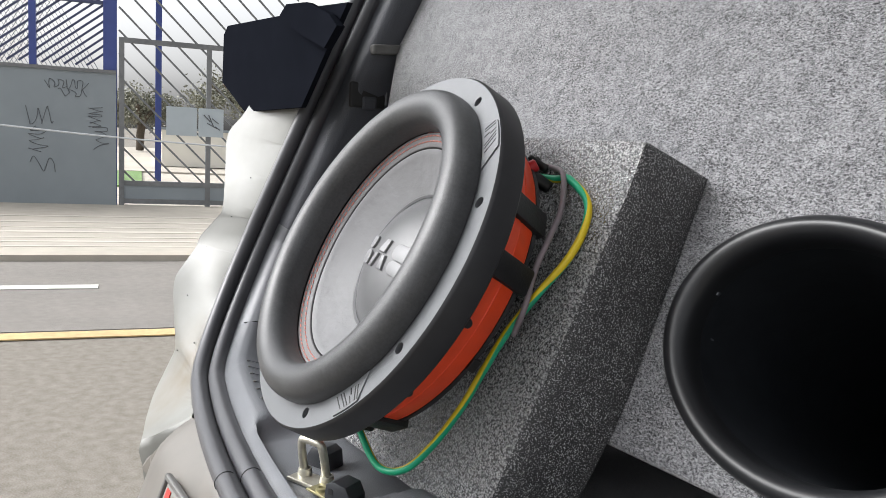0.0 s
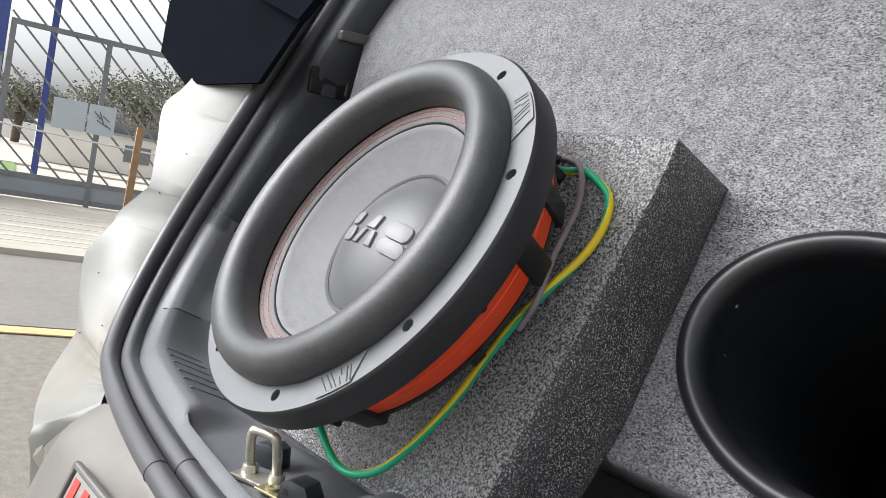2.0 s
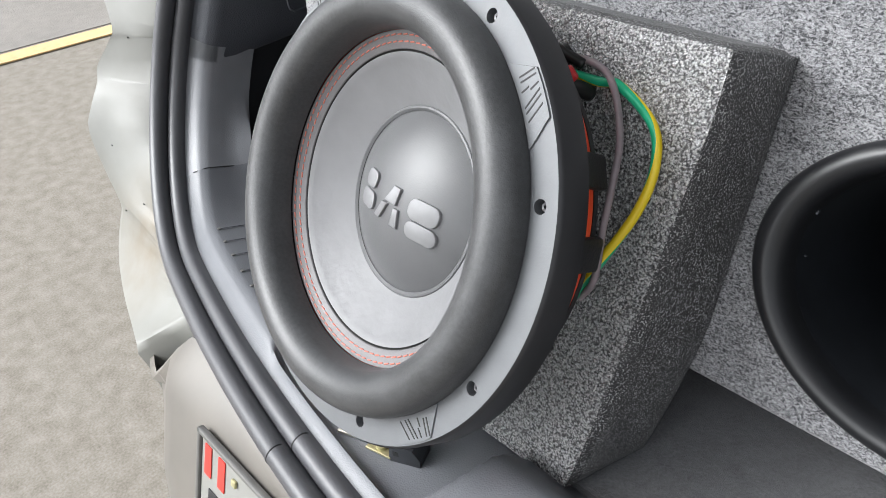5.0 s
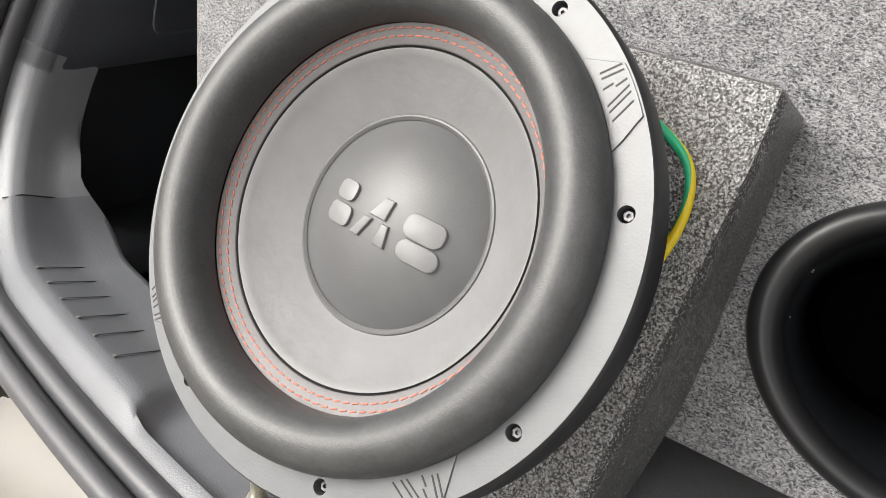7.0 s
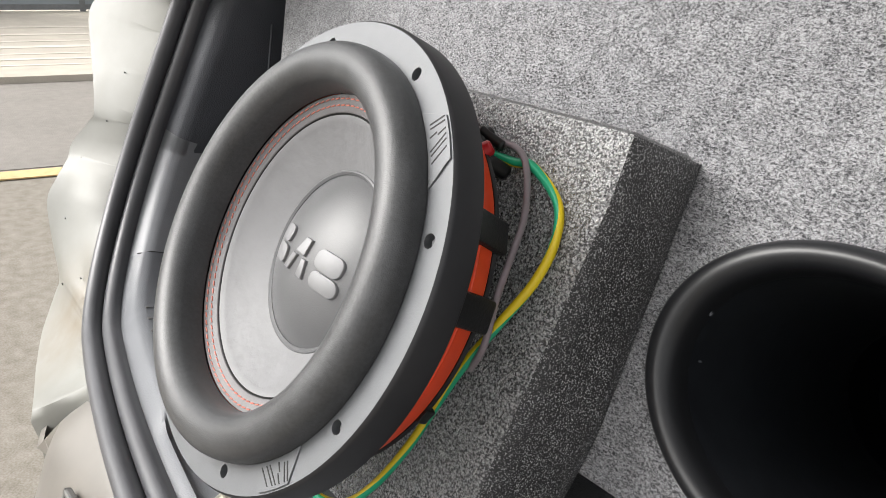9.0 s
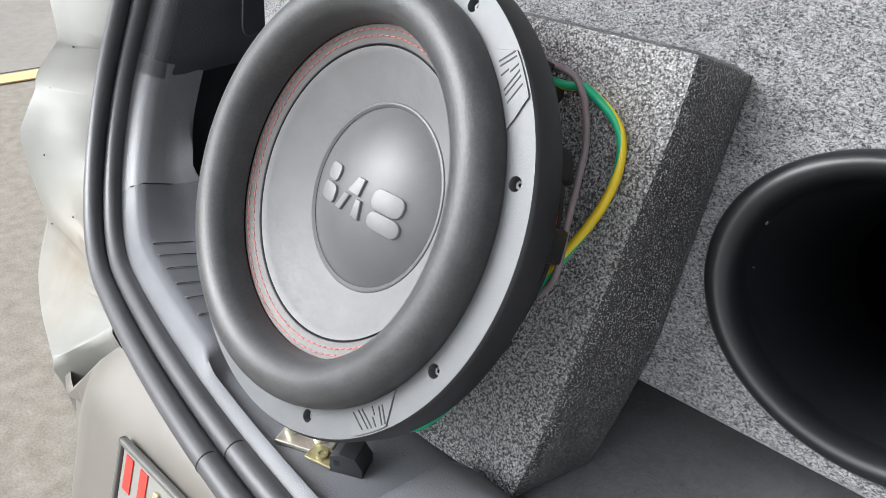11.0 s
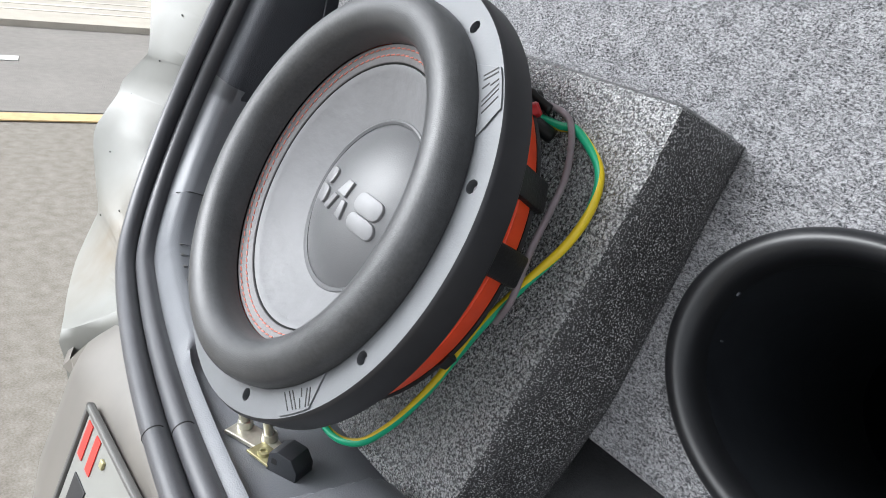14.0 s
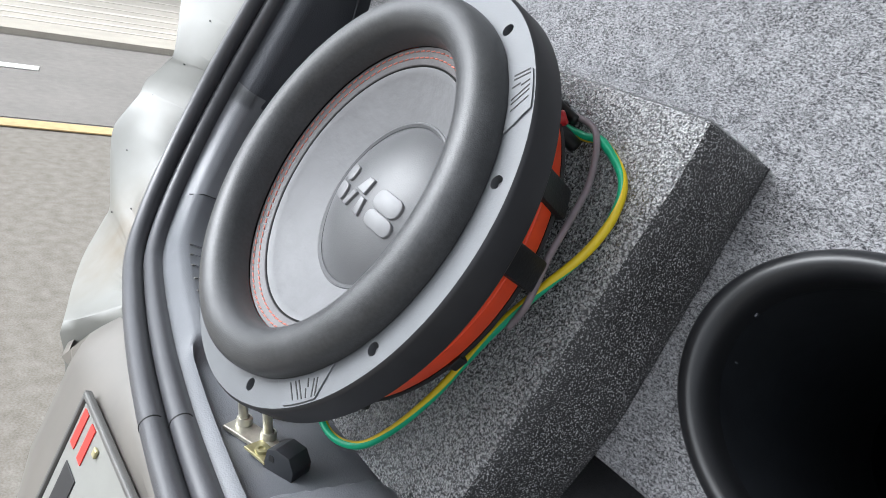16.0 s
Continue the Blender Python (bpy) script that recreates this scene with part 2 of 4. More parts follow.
M_yline = material("yellow_line", (0.52, 0.37, 0.18), 0.8, var=0.2, scale=30)
M_wline = material("white_line", (0.62, 0.60, 0.56), 0.8, var=0.15, scale=30)
M_pave = material("pavement", (0.42, 0.385, 0.33), 0.85, var=0.12, scale=6, spec=0.2, bump=0.003, bscale=80)
M_joint = material("pale_cement", (0.52, 0.485, 0.43), 0.85, var=0.12, scale=5, spec=0.2)
M_wall = material("grey_blue_sheet", (0.235, 0.265, 0.285), 0.6, var=0.07, scale=3)
M_gate = material("gate_steel", (0.16, 0.165, 0.17), 0.55, var=0.2, scale=20)
M_bluepaint = material("blue_paint", (0.05, 0.075, 0.26), 0.5, var=0.12, scale=10)
M_slat = material("slat_blue_grey", (0.055, 0.065, 0.13), 0.55, var=0.15, scale=10)
M_mesh = material("mesh_grey", (0.10, 0.11, 0.14), 0.6)
M_graffiti = material("graffiti_black", (0.10, 0.105, 0.115), 0.7)
M_sign = material("sign_grey", (0.42, 0.47, 0.5), 0.6, var=0.06, scale=5)
M_whitewall = material("far_plaster", (0.72, 0.69, 0.62), 0.8, var=0.06, scale=2)
M_leaf = material("leaf_green", (0.115, 0.12, 0.085), 0.7, var=0.3, scale=3, second=(0.16, 0.16, 0.12))
M_bark = material("bark", (0.10, 0.08, 0.06), 0.9, var=0.3, scale=20)
M_grass = material("grass", (0.11, 0.20, 0.05), 0.8, var=0.3, scale=30)
M_wood = material("wood_post", (0.30, 0.19, 0.10), 0.75, var=0.25, scale=15)
M_chip = material("chipboard", (0.42, 0.29, 0.16), 0.8, var=0.3, scale=150)
M_copper = material("bare_copper", (0.42, 0.22, 0.12), 0.4, metal=0.8)
M_cable = material("pale_cable", (0.5, 0.52, 0.54), 0.6)


# ---- mesh helpers ----
def mesh_ob(name, verts, faces, mat, smooth=True, mats=None, index=None):
    me = bpy.data.meshes.new(name)
    me.from_pydata([tuple(v) for v in verts], [], faces)
    for m in (mats or [mat]):
        me.materials.append(m)
    if index:
        me.polygons.foreach_set("material_index", index)
    me.polygons.foreach_set("use_smooth", [smooth] * len(me.polygons))
    me.update()
    return new(name, me)


def part(name, bm, mat, parent, label=""):
    """Links a bmesh as one mesh under a thing or part."""
    me = bpy.data.meshes.new(name)
    bmesh.ops.recalc_face_normals(bm, faces=bm.faces)
    bm.to_mesh(me)
    bm.free()
    me.materials.append(mat)
    ob = new(name, me)
    return under(ob, parent, label)


def under(ob, parent, label=""):
    if parent is not None:
        ob.parent = parent
    if label:
        ob["label"] = label
    return ob


def smooth(ob, angle=40):
    me = ob.data
    me.polygons.foreach_set("use_smooth", [True] * len(me.polygons))
    me.set_sharp_from_angle(angle=radians(angle))
    return ob


def grid(name, rows, mat, parent, label="", closed_u=False, closed_v=False, angle=None):
    """A lofted surface through rows of points."""
    nu, nv = len(rows), len(rows[0])
    verts = [p for r in rows for p in r]
    faces = []
    for i in range(nu if closed_u else nu - 1):
        for j in range(nv if closed_v else nv - 1):
            a, b = i * nv + j, i * nv + (j + 1) % nv
            c, d = ((i + 1) % nu) * nv + (j + 1) % nv, ((i + 1) % nu) * nv + j
            faces.append((a, b, c, d))
    ob = mesh_ob(name, verts, faces, mat)
    bm = bmesh.new()
    bm.from_mesh(ob.data)
    bmesh.ops.recalc_face_normals(bm, faces=bm.faces)
    bm.to_mesh(ob.data)
    bm.free()
    if angle:
        ob.data.set_sharp_from_angle(angle=radians(angle))
    return under(ob, parent, label)


def lathe(name, prof, mat, parent, label="", seg=128, angle=35, closed=False, a0=0.0, a1=360.0):
    """Turns a profile of (radius, height) round the z axis."""
    full = a1 - a0 > 359.9
    n = seg if full else seg + 1
    rows = []
    for i in range(n):
        a = radians(a0 + (a1 - a0) * i / seg)
        rows.append([(r * math.cos(a), r * math.sin(a), z) for r, z in prof])
    return grid(name, rows, mat, parent, label, closed_u=full, closed_v=closed, angle=angle)


def spline(pts, n=12):
    """Catmull-Rom through points."""
    P = [Vector(p) for p in pts]
    P = [P[0] * 2 - P[1]] + P + [P[-1] * 2 - P[-2]]
    o = []
    for i in range(1, len(P) - 2):
        for k in range(n):
            t = k / n
            a, b, c, d = P[i - 1], P[i], P[i + 1], P[i + 2]
            o.append(0.5 * ((2 * b) + (c - a) * t + (2 * a - 5 * b + 4 * c - d) * t * t + (3 * b - a - 3 * c + d) * t ** 3))
    o.append(P[-2])
    return o


def tube_rows(path, rad, seg=12, twist=0.0):
    rows = []
    n = len(path)
    up = Vector((0, 0, 1))
    for i, p in enumerate(path):
        t = (path[min(i + 1, n - 1)] - path[max(i - 1, 0)]).normalized()
        if abs(t.dot(up)) > 0.98:
            up = Vector((0, 1, 0))
        x = t.cross(up).normalized()
        y = x.cross(t).normalized()
        up = y
        rows.append([p + (x * math.cos(a) + y * math.sin(a)) * rad for a in (2 * math.pi * k / seg + twist * i for k in range(seg))])
    return rows


def tube(name, path, rad, mat, parent, label="", seg=12):
    ob = grid(name, tube_rows(path, rad, seg), mat, parent, label, closed_v=True)
    bm = bmesh.new()
    bm.from_mesh(ob.data)
    bmesh.ops.holes_fill(bm, edges=[e for e in bm.edges if e.is_boundary])
    bm.to_mesh(ob.data)
    bm.free()
    return ob


def box_bm(sx, sy, sz, m=None, bevel=0.0, segs=2):
    bm = bmesh.new()
    bmesh.ops.create_cube(bm, size=1.0)
    bmesh.ops.scale(bm, vec=(sx, sy, sz), verts=bm.verts)
    if bevel:
        bmesh.ops.bevel(bm, geom=bm.edges[:], offset=bevel, segments=segs, affect='EDGES', profile=0.5)
    if m is not None:
        bmesh.ops.transform(bm, matrix=m, verts=bm.verts)
    return bm


def prism_bm(poly, h, m=None, bevel=0.0):
    """A flat polygon (x, y) raised from z = 0 to h."""
    bm = bmesh.new()
    lo = [bm.verts.new((x, y, 0)) for x, y in poly]
    hi = [bm.verts.new((x, y, h)) for x, y in poly]
    bm.faces.new(lo[::-1])
    top = bm.faces.new(hi)
    n = len(poly)
    for i in range(n):
        bm.faces.new((lo[i], lo[(i + 1) % n], hi[(i + 1) % n], hi[i]))
    if bevel:
        bmesh.ops.bevel(bm, geom=list(top.edges), offset=bevel, segments=2, affect='EDGES', profile=0.5)
    if m is not None:
        bmesh.ops.transform(bm, matrix=m, verts=bm.verts)
    return bm


def empty(name, label, category, m=None, group="", kind=""):
    ob = new(name)
    if m is not None:
        ob.matrix_world = m
    return tagged(ob, label, category, group, kind)


# ---- ground ----
ROAD = Vector((0.2142, 0.9768, 0)).normalized()     # along the street
ACROSS = Vector((-ROAD.y, ROAD.x, 0))               # over the street, away from the car


def street(along, across, z=0.0):
    return ROAD * along + ACROSS * across + Vector((0, 0, z))


def strip(name, label, category, a0, a1, c0, c1, z0, z1, mat, kind="structure", bevel=0.0):
    P = [street(a, c, z) for z in (z0, z1) for a, c in ((a0, c0), (a1, c0), (a1, c1), (a0, c1))]
    F = [(4, 5, 6, 7), (0, 1, 5, 4), (1, 2, 6, 5), (2, 3, 7, 6), (3, 0, 4, 7)]
    return tagged(mesh_ob(name, P, F, mat, smooth=False), label, category, kind=kind)


g = mesh_ob("ground", [(-600, -600, 0), (600, -600, 0), (600, 600, 0), (-600, 600, 0)], [(0, 1, 2, 3)], M_asphalt, smooth=False)
tagged(g, "coarse grey-brown worn asphalt of the parking strip", "ground", kind="structure")
strip("road", "smoother worn grey asphalt carriageway", "road", -60, 60, 3.55, 5.72, 0.0, 0.004, M_smooth)
strip("road_line", "worn yellow painted road line", "road marking", -60, 60, 3.38, 3.50, 0.004, 0.010, M_yline)
for k in range(-4, 6):
    strip("lane_dash", "worn white painted lane dash", "road marking", -2.6 + k * 6.0, -0.42 + k * 6.0, 4.62, 4.74, 0.006, 0.010, M_wline)
strip("kerb", "pale concrete kerb stone edge", "kerb", -60, 60, 5.72, 5.86, 0.0, 0.05, M_pave)
strip("pavement", "pale beige concrete pavement slabs", "pavement", -60, 60, 5.86, 40, 0.0, 0.05, M_pave)
for c, w in ((6.15, 0.05), (6.42, 0.08), (6.70, 0.05), (7.05, 0.12), (7.42, 0.06), (7.85, 0.10), (8.40, 0.08)):
    strip("pavement_joint", "pale smooth cement joint along the pavement", "pavement", -60, 60, c, c + w, 0.04, 0.054, M_joint)


# ---- the car ----
car = empty("car", "white hatchback with its open tail and dusty bumper", "car")
OPEN_D = Vector((0, math.cos(0.4042), -math.sin(0.4042)))      # into the car
OPEN_W = Vector((0, math.sin(0.4042), math.cos(0.4042)))       # up the opening


def opening():
    """The rounded line on which the weatherstrip runs, from the sill up the side post."""
    r, b, x0 = 0.1761, 0.18, -0.5213
    flat = [(0.62 + (x0 + r - 0.62) * i / 260, 0.0) for i in range(261)]
    turn = [(x0 + r - r * math.sin(t), r - r * math.cos(t)) for t in ((math.pi / 2 + b) * i / 24 for i in range(1, 25))]
    ex, ew = turn[-1]
    up = [(ex + math.sin(b) * s, ew + math.cos(b) * s) for s in (0.85 * i / 16 for i in range(1, 17))]
    pts = []
    for x, w in flat + turn + up:
        y = -0.1136 + w * math.sin(0.4042) + 0.2067 * x * x - 0.1291 * x
        pts.append(Vector((x, y, 0.7154 + w * math.cos(0.4042) + 0.022 * x)))
    return pts


CURVE = opening()


def frames(pts):
    o = []
    for i, p in enumerate(pts):
        t = (pts[min(i + 1, len(pts) - 1)] - pts[max(i - 1, 0)]).normalized()
        n = t.cross(OPEN_D).normalized()
        if n.dot(Vector((0.3, 0, 1))) < 0:
            n = -n
        o.append((p, n, OPEN_D, t))
    return o


FR = frames(CURVE)


def sweep(name, prof, mat, parent, label="", shift=None, angle=50, span=(0, 999)):
    """Carries a profile of (inward, into the car) along the opening."""
    rows = []
    for i, (p, n, d, t) in enumerate(FR[span[0]:span[1]]):
        row = []
        for a, b in prof:
            if shift:
                a, b = shift(p, a, b)
            row.append(p + n * a + d * b)
        rows.append(row)
    return grid(name, rows, mat, parent, label, angle=angle)


def arc(cx, cy, r, a0, a1, n=8):
    return [(cx + r * math.cos(radians(a0 + (a1 - a0) * i / n)), cy + r * math.sin(radians(a0 + (a1 - a0) * i / n))) for i in range(n + 1)]


def step01(x, a, b):
    t = max(0.0, min(1.0, (x - a) / (b - a)))
    return t * t * (3 - 2 * t)


def recess(p, a, b):
    """The latch pocket in the middle of the sill."""
    a -= 0.0105 * step01(b, 0.034, 0.046) * (1 - step01(b, 0.075, 0.112)) * (1 - step01(-p.x, 0.120, 0.160))
    if 0.03 < b < 0.20:
        x1 = 0.058 + 0.30 * b
        h = 0.0310 + 0.62 * (min(b, 0.100) - 0.026) - 0.5 * max(0.0, b - 0.112)
        a += max(0.0, h - a) * step01(p.x, x1, x1 + 0.014) * step01(b, 0.032, 0.048)
    if 0.042 < b < 0.135:
        k = step01(p.x, -0.150, -0.122) * (1 - step01(p.x, 0.054 + 0.30 * b, 0.068 + 0.30 * b))
        a = a + (min(a, 0.424 * b - 0.004) - a) * k * step01(b, 0.042, 0.050)
    return a, b


seal = sweep("weatherstrip", [(-0.012, 0.006)] + arc(0.0, 0.008, 0.0092, 190, 395, 14) + [(0.0065, 0.0165)] + arc(0.0105, 0.0262, 0.0092, 215, 395, 12) + [(0.016, 0.037)], M_seal, car, "dark grey double-ribbed rubber weatherstrip")
TRIM = [(0.012, 0.033), (0.020, 0.036), (0.030, 0.040), (0.035, 0.0425), (0.037, 0.045), (0.0385, 0.0475), (0.0405, 0.051), (0.0411, 0.0545), (0.0415, 0.058), (0.0418, 0.064), (0.0420, 0.070), (0.0423, 0.075), (0.0425, 0.080), (0.0427, 0.0845), (0.0430, 0.090), (0.0440, 0.098), (0.0450, 0.105), (0.0480, 0.115), (0.0560, 0.136), (0.0575, 0.142), (0.050, 0.150), (0.0, 0.152), (-0.03, 0.153)]
SEAM = min(range(len(FR)), key=lambda i: (FR[i][0] - Vector((-0.465, 0.012, 0.75))).length)

def taper(p, a, b):
    """The trim narrows towards the post, where the storage pocket opens."""
    if p.x > 0 or b < 0.06:
        return a, b
    k = 1 - 0.5 * step01(p.z, 0.712, 0.768)
    a -= max(0.0, a - 0.0418) * step01(p.z, 0.77, 0.83)
    return a, 0.06 + (b - 0.06) * k


def sill_shape(p, a, b):
    return taper(p, *recess(p, a, b))


trim = sweep("sill_trim", TRIM, M_trim, car, "grey grained plastic sill trim", shift=sill_shape, angle=60, span=(0, SEAM + 1))
UPPER = next(i for i in range(SEAM, len(FR)) if (FR[i][0] + FR[i][1] * 0.0412 + OPEN_D * 0.0545).z > 0.846)
low = sweep("post_trim", TRIM, M_pillar, car, "dark grained plastic post trim", angle=60, span=(SEAM, UPPER + 3), shift=taper)
sweep("upper_trim", TRIM[:9], M_side, car, "dark grained plastic post trim", angle=60, span=(UPPER, 999))
# fine ribs moulded into the trim beside the latch pocket
for k in range(6):
    u = k / 5
    i0 = min(range(len(FR)), key=lambda i: abs(FR[i][0].x - (-0.36 + 0.032 * k)) + (0 if FR[i][0].z < 0.8 else 9))
    p, n, d, t = FR[i0]
    pth = [p + n * 0.0425 + d * 0.056 - t * 0.0, p + n * 0.0437 + d * 0.085, p + n * 0.0448 + d * 0.114]
    tube("rib", pth, 0.0005, M_side, trim, seg=6)
    part("rib_dot", box_bm(0.0035, 0.0035, 0.0012, Matrix.Translation(p + n * 0.0424 + d * 0.055), 0.0005), M_frame, trim)
# joints of trim and rubber
for q, w in ((-0.047, 0.0), (-0.040, 0.02)):
    i0 = min(range(len(FR)), key=lambda i: abs(FR[i][0].x - q))
    p, n, d, t = FR[i0]
    ring = arc(0.0, 0.008, 0.0090, 200, 380, 9) if w == 0 else arc(0.0105, 0.0262, 0.0090, 220, 390, 9)
    tube("joint", [p + n * a + d * b for a, b in ring], 0.0009, M_groove, seal, seg=6)
i0 = min(range(len(FR)), key=lambda i: (FR[i][0] - Vector((-0.465, 0.012, 0.75))).length)
p, n, d, t = FR[i0]
tube("joint", [p + n * a + d * b for a, b in ((0.030, 0.038), (0.0408, 0.0505), (0.0425, 0.070), (0.0436, 0.09), (0.0446, 0.114))], 0.0007, M_groove, trim, seg=6)

# side panel of the boot above a dark storage pocket, with its hook recess and ledge
stems = [p + n * 0.0412 + d * 0.0545 for p, n, d, t in FR[SEAM:]]
rows = []
for k in range(26):
    z = 0.846 + 0.66 * max(0, k - 2) / 23
    j = max(1, min(len(stems) - 1, next((q for q in range(len(stems)) if stems[q].z > z), len(stems) - 1)))
    s0, s1 = stems[j - 1], stems[j]
    b0 = s0.lerp(s1, (z - s0.z) / (s1.z - s0.z))
    back = (-0.05, -0.004, 0.0)[min(k, 2)]
    lift = (0.004, -0.001, 0.004)[k] if k < 3 else 0.0
    rows.append([b0 + Vector((ox + back, oy, lift)) for ox, oy in ((-0.03, -0.012), (-0.001, 0.0), (0.003, 0.03), (0.004, 0.08), (0.004, 0.16), (0.0, 0.30), (-0.005, 0.75))])
side = grid("side_panel", rows, M_side, car, "dark moulded plastic boot side panel", angle=50)
part("pocket_wall", box_bm(0.012, 0.79, 0.32, pose(-0.545, 0.525, 0.78), 0.003), M_dark, car)
part("pocket_end", box_bm(0.3, 0.012, 0.30, pose(-0.40, 0.46, 0.78), 0.003), M_dark, car)
slot = part("hook_slot", box_bm(0.008, 0.054, 0.036, pose(-0.441, 0.224, 1.067, 0, 0, -5), 0.003), M_groove, side)
part("slot_rim", box_bm(0.006, 0.003, 0.030, pose(-0.437, 0.252, 1.070, 0, 0, -5), 0.001), M_pillar, side)
part("hook", box_bm(0.006, 0.022, 0.018, pose(-0.437, 0.226, 1.056, 0, 0, -5), 0.003), M_side, side)
part("ledge", box_bm(0.044, 0.10, 0.014, pose(-0.438, 0.272, 1.133, 4, 0, -4), 0.003), M_frame, side)
rim = spline([(-0.4375, 0.236, 1.005), (-0.4375, 0.226, 0.93), (-0.4385, 0.222, 0.898), (-0.4385, 0.227, 0.889), (-0.4385, 0.238, 0.887), (-0.4395, 0.30, 0.887)], 5)
tube("panel_rim", rim, 0.0016, M_side, side, seg=8)
# cargo floor of black carpeted board with a raw chipboard edge
part("under_tray", box_bm(1.10, 0.5, 0.01, pose(0.16, 0.22, 0.645)), M_dark, car)
part("wheel_arch", box_bm(0.5, 0.5, 0.9, pose(-0.45, 0.64, 0.9), 0.02), M_dark, car)
part("side_tray", box_bm(0.42, 0.5, 0.01, pose(-0.33, 0.36, 0.645)), M_dark, car)
fl = under(mesh_ob("cargo_floor", [(-0.20, 0.035, 0.718), (0.7, 0.035, 0.718), (0.7, 0.285, 0.718), (-0.20, 0.285, 0.718), (-0.20, 0.035, 0.70), (0.7, 0.035, 0.70)], [(0, 1, 2, 3), (4, 5, 1, 0)], M_floor, smooth=False), car, "black carpeted cargo floor board")
part("board_edge", box_bm(0.10, 0.004, 0.010, pose(0.235, 0.034, 0.709)), M_chip, fl, "raw tan chipboard edge")
# cabin shell around the box: far side, roof and front keep the boot dark
part("cabin_side", box_bm(0.02, 1.4, 1.0, pose(0.70, 0.75, 1.1)), M_dark, car)
part("cabin_front", box_bm(1.5, 0.02, 1.0, pose(0, 1.4, 1.1)), M_dark, car)
for sx in (-0.62, 0.62):
    wh = lathe("wheel", [(0.0, -0.09), (0.19, -0.09), (0.21, -0.10), (0.29, -0.10), (0.31, -0.07), (0.31, 0.07), (0.29, 0.10), (0.21, 0.10), (0.19, 0.09), (0.0, 0.09)], M_tape, car, "black tyre", seg=32)
    wh.matrix_basis = Matrix.Translation((sx, 0.75, 0.31)) @ Matrix.Rotation(radians(90), 4, 'Y')
part("tailgate", box_bm(1.15, 1.15, 0.05, pose(0, -0.10, 1.90, -22, 0, 0), 0.02), M_white, car, "raised white tailgate")
part("roof", box_bm(1.3, 1.2, 0.03, pose(0, 1.02, 1.56), 0.01), M_white, car)

# white rear post: from the rubber out to the wavy edge of the lamp opening
EDGE = [(-0.353, -0.101, 0.640), (-0.40, -0.088, 0.632), (-0.461, -0.070, 0.631), (-0.515, -0.048, 0.643), (-0.542, -0.030, 0.659), (-0.547, -0.018, 0.68), (-0.545, -0.012, 0.699), (-0.566, -0.009, 0.737), (-0.585, -0.004, 0.785), (-0.592, 0.012, 0.810), (-0.598, 0.030, 0.832), (-0.600, 0.038, 0.85), (-0.584, 0.056, 0.878), (-0.580, 0.064, 0.895), (-0.620, 0.080, 0.950), (-0.660, 0.096, 1.002), (-0.640, 0.115, 1.036), (-0.61, 0.14, 1.10), (-0.60, 0.18, 1.20), (-0.62, 0.24, 1.35), (-0.58, 0.31, 1.50)]
edge = spline(EDGE, 4)
ia = min(range(len(FR)), key=lambda i: (FR[i][0] - Vector((-0.285, -0.06, 0.71))).length)
lo = CURVE[ia:]
rows = []
ne = len(edge)
pairs = []
for k in range(ne):
    f = k / (ne - 1) * (len(lo) - 1)
    # keep the same height on both sides once past the corner
    zt = edge[k].z
    j = min(range(len(lo)), key=lambda i: abs(lo[i].z - zt) * (1 if k > 18 else 0) + abs(i - f) * (0.0004 if k > 18 else 1))
    pairs.append((lo[j] - FR[ia + j][1] * 0.010 + OPEN_D * 0.006, edge[k]))
# the upper part is one nearly flat sheet
flat_pts = [q for k in range(30, ne) for q in pairs[k]]
sheet = np.linalg.lstsq(np.array([(1.0, q.x, q.z) for q in flat_pts]), np.array([q.y for q in flat_pts]), rcond=None)[0]


def off_sheet(q):
    return q.y - float(sheet[0] + sheet[1] * q.x + sheet[2] * q.z)


for k, (a, b) in enumerate(pairs):
    near = [off_sheet(pairs[q][1]) for q in range(max(0, k - 9), min(ne, k + 10))]
    nea = [off_sheet(pairs[q][0]) for q in range(max(0, k - 9), min(ne, k + 10))]
    oa, ob_ = sum(nea) / len(nea), sum(near) / len(near)
    w = step01(k, 24, 38)
    row = [a]
    for f, dip in ((0.12, 0.012), (0.45, 0.010), (0.8, 0.004)):
        q = a.lerp(b, f)
        y1 = q.y - off_sheet(q) + oa * (1 - f) + ob_ * f
        q.y += (y1 - q.y) * w * (1.0 if f < 0.7 else 0.7)
        row.append(q + OPEN_D * dip * (1 - w))
    rows.append(row + [a.lerp(b, 0.96), b, b + OPEN_D * 0.003 - Vector((0.002, 0, 0)), b + OPEN_D * 0.03 + Vector((0.012, 0, 0))])
rows.insert(0, [v + Vector((0.012, 0.004, -0.075)) for v in rows[0]])
rows.insert(1, [v + Vector((0.004, 0.001, -0.030)) for v in rows[1]])
rows.insert(2, [v.lerp(w, 0.75) + Vector((0, -0.003, -0.004)) for v, w in zip(rows[1], rows[2])])
post = grid("rear_post", rows, M_white, car, "white painted rear post with a wavy flange", angle=60)
for q in ((0.30, 30), (0.62, 34), (0.55, 52), (0.72, 44), (0.35, 58), (0.9, 27)):
    k = min(len(rows) - 1, q[1])
    c = rows[k][1].lerp(rows[k][4], q[0]) - OPEN_D * 0.001
    part("paint_chip", box_bm(0.0022, 0.0012, 0.0016, Matrix.Translation(c)), M_groove, post)

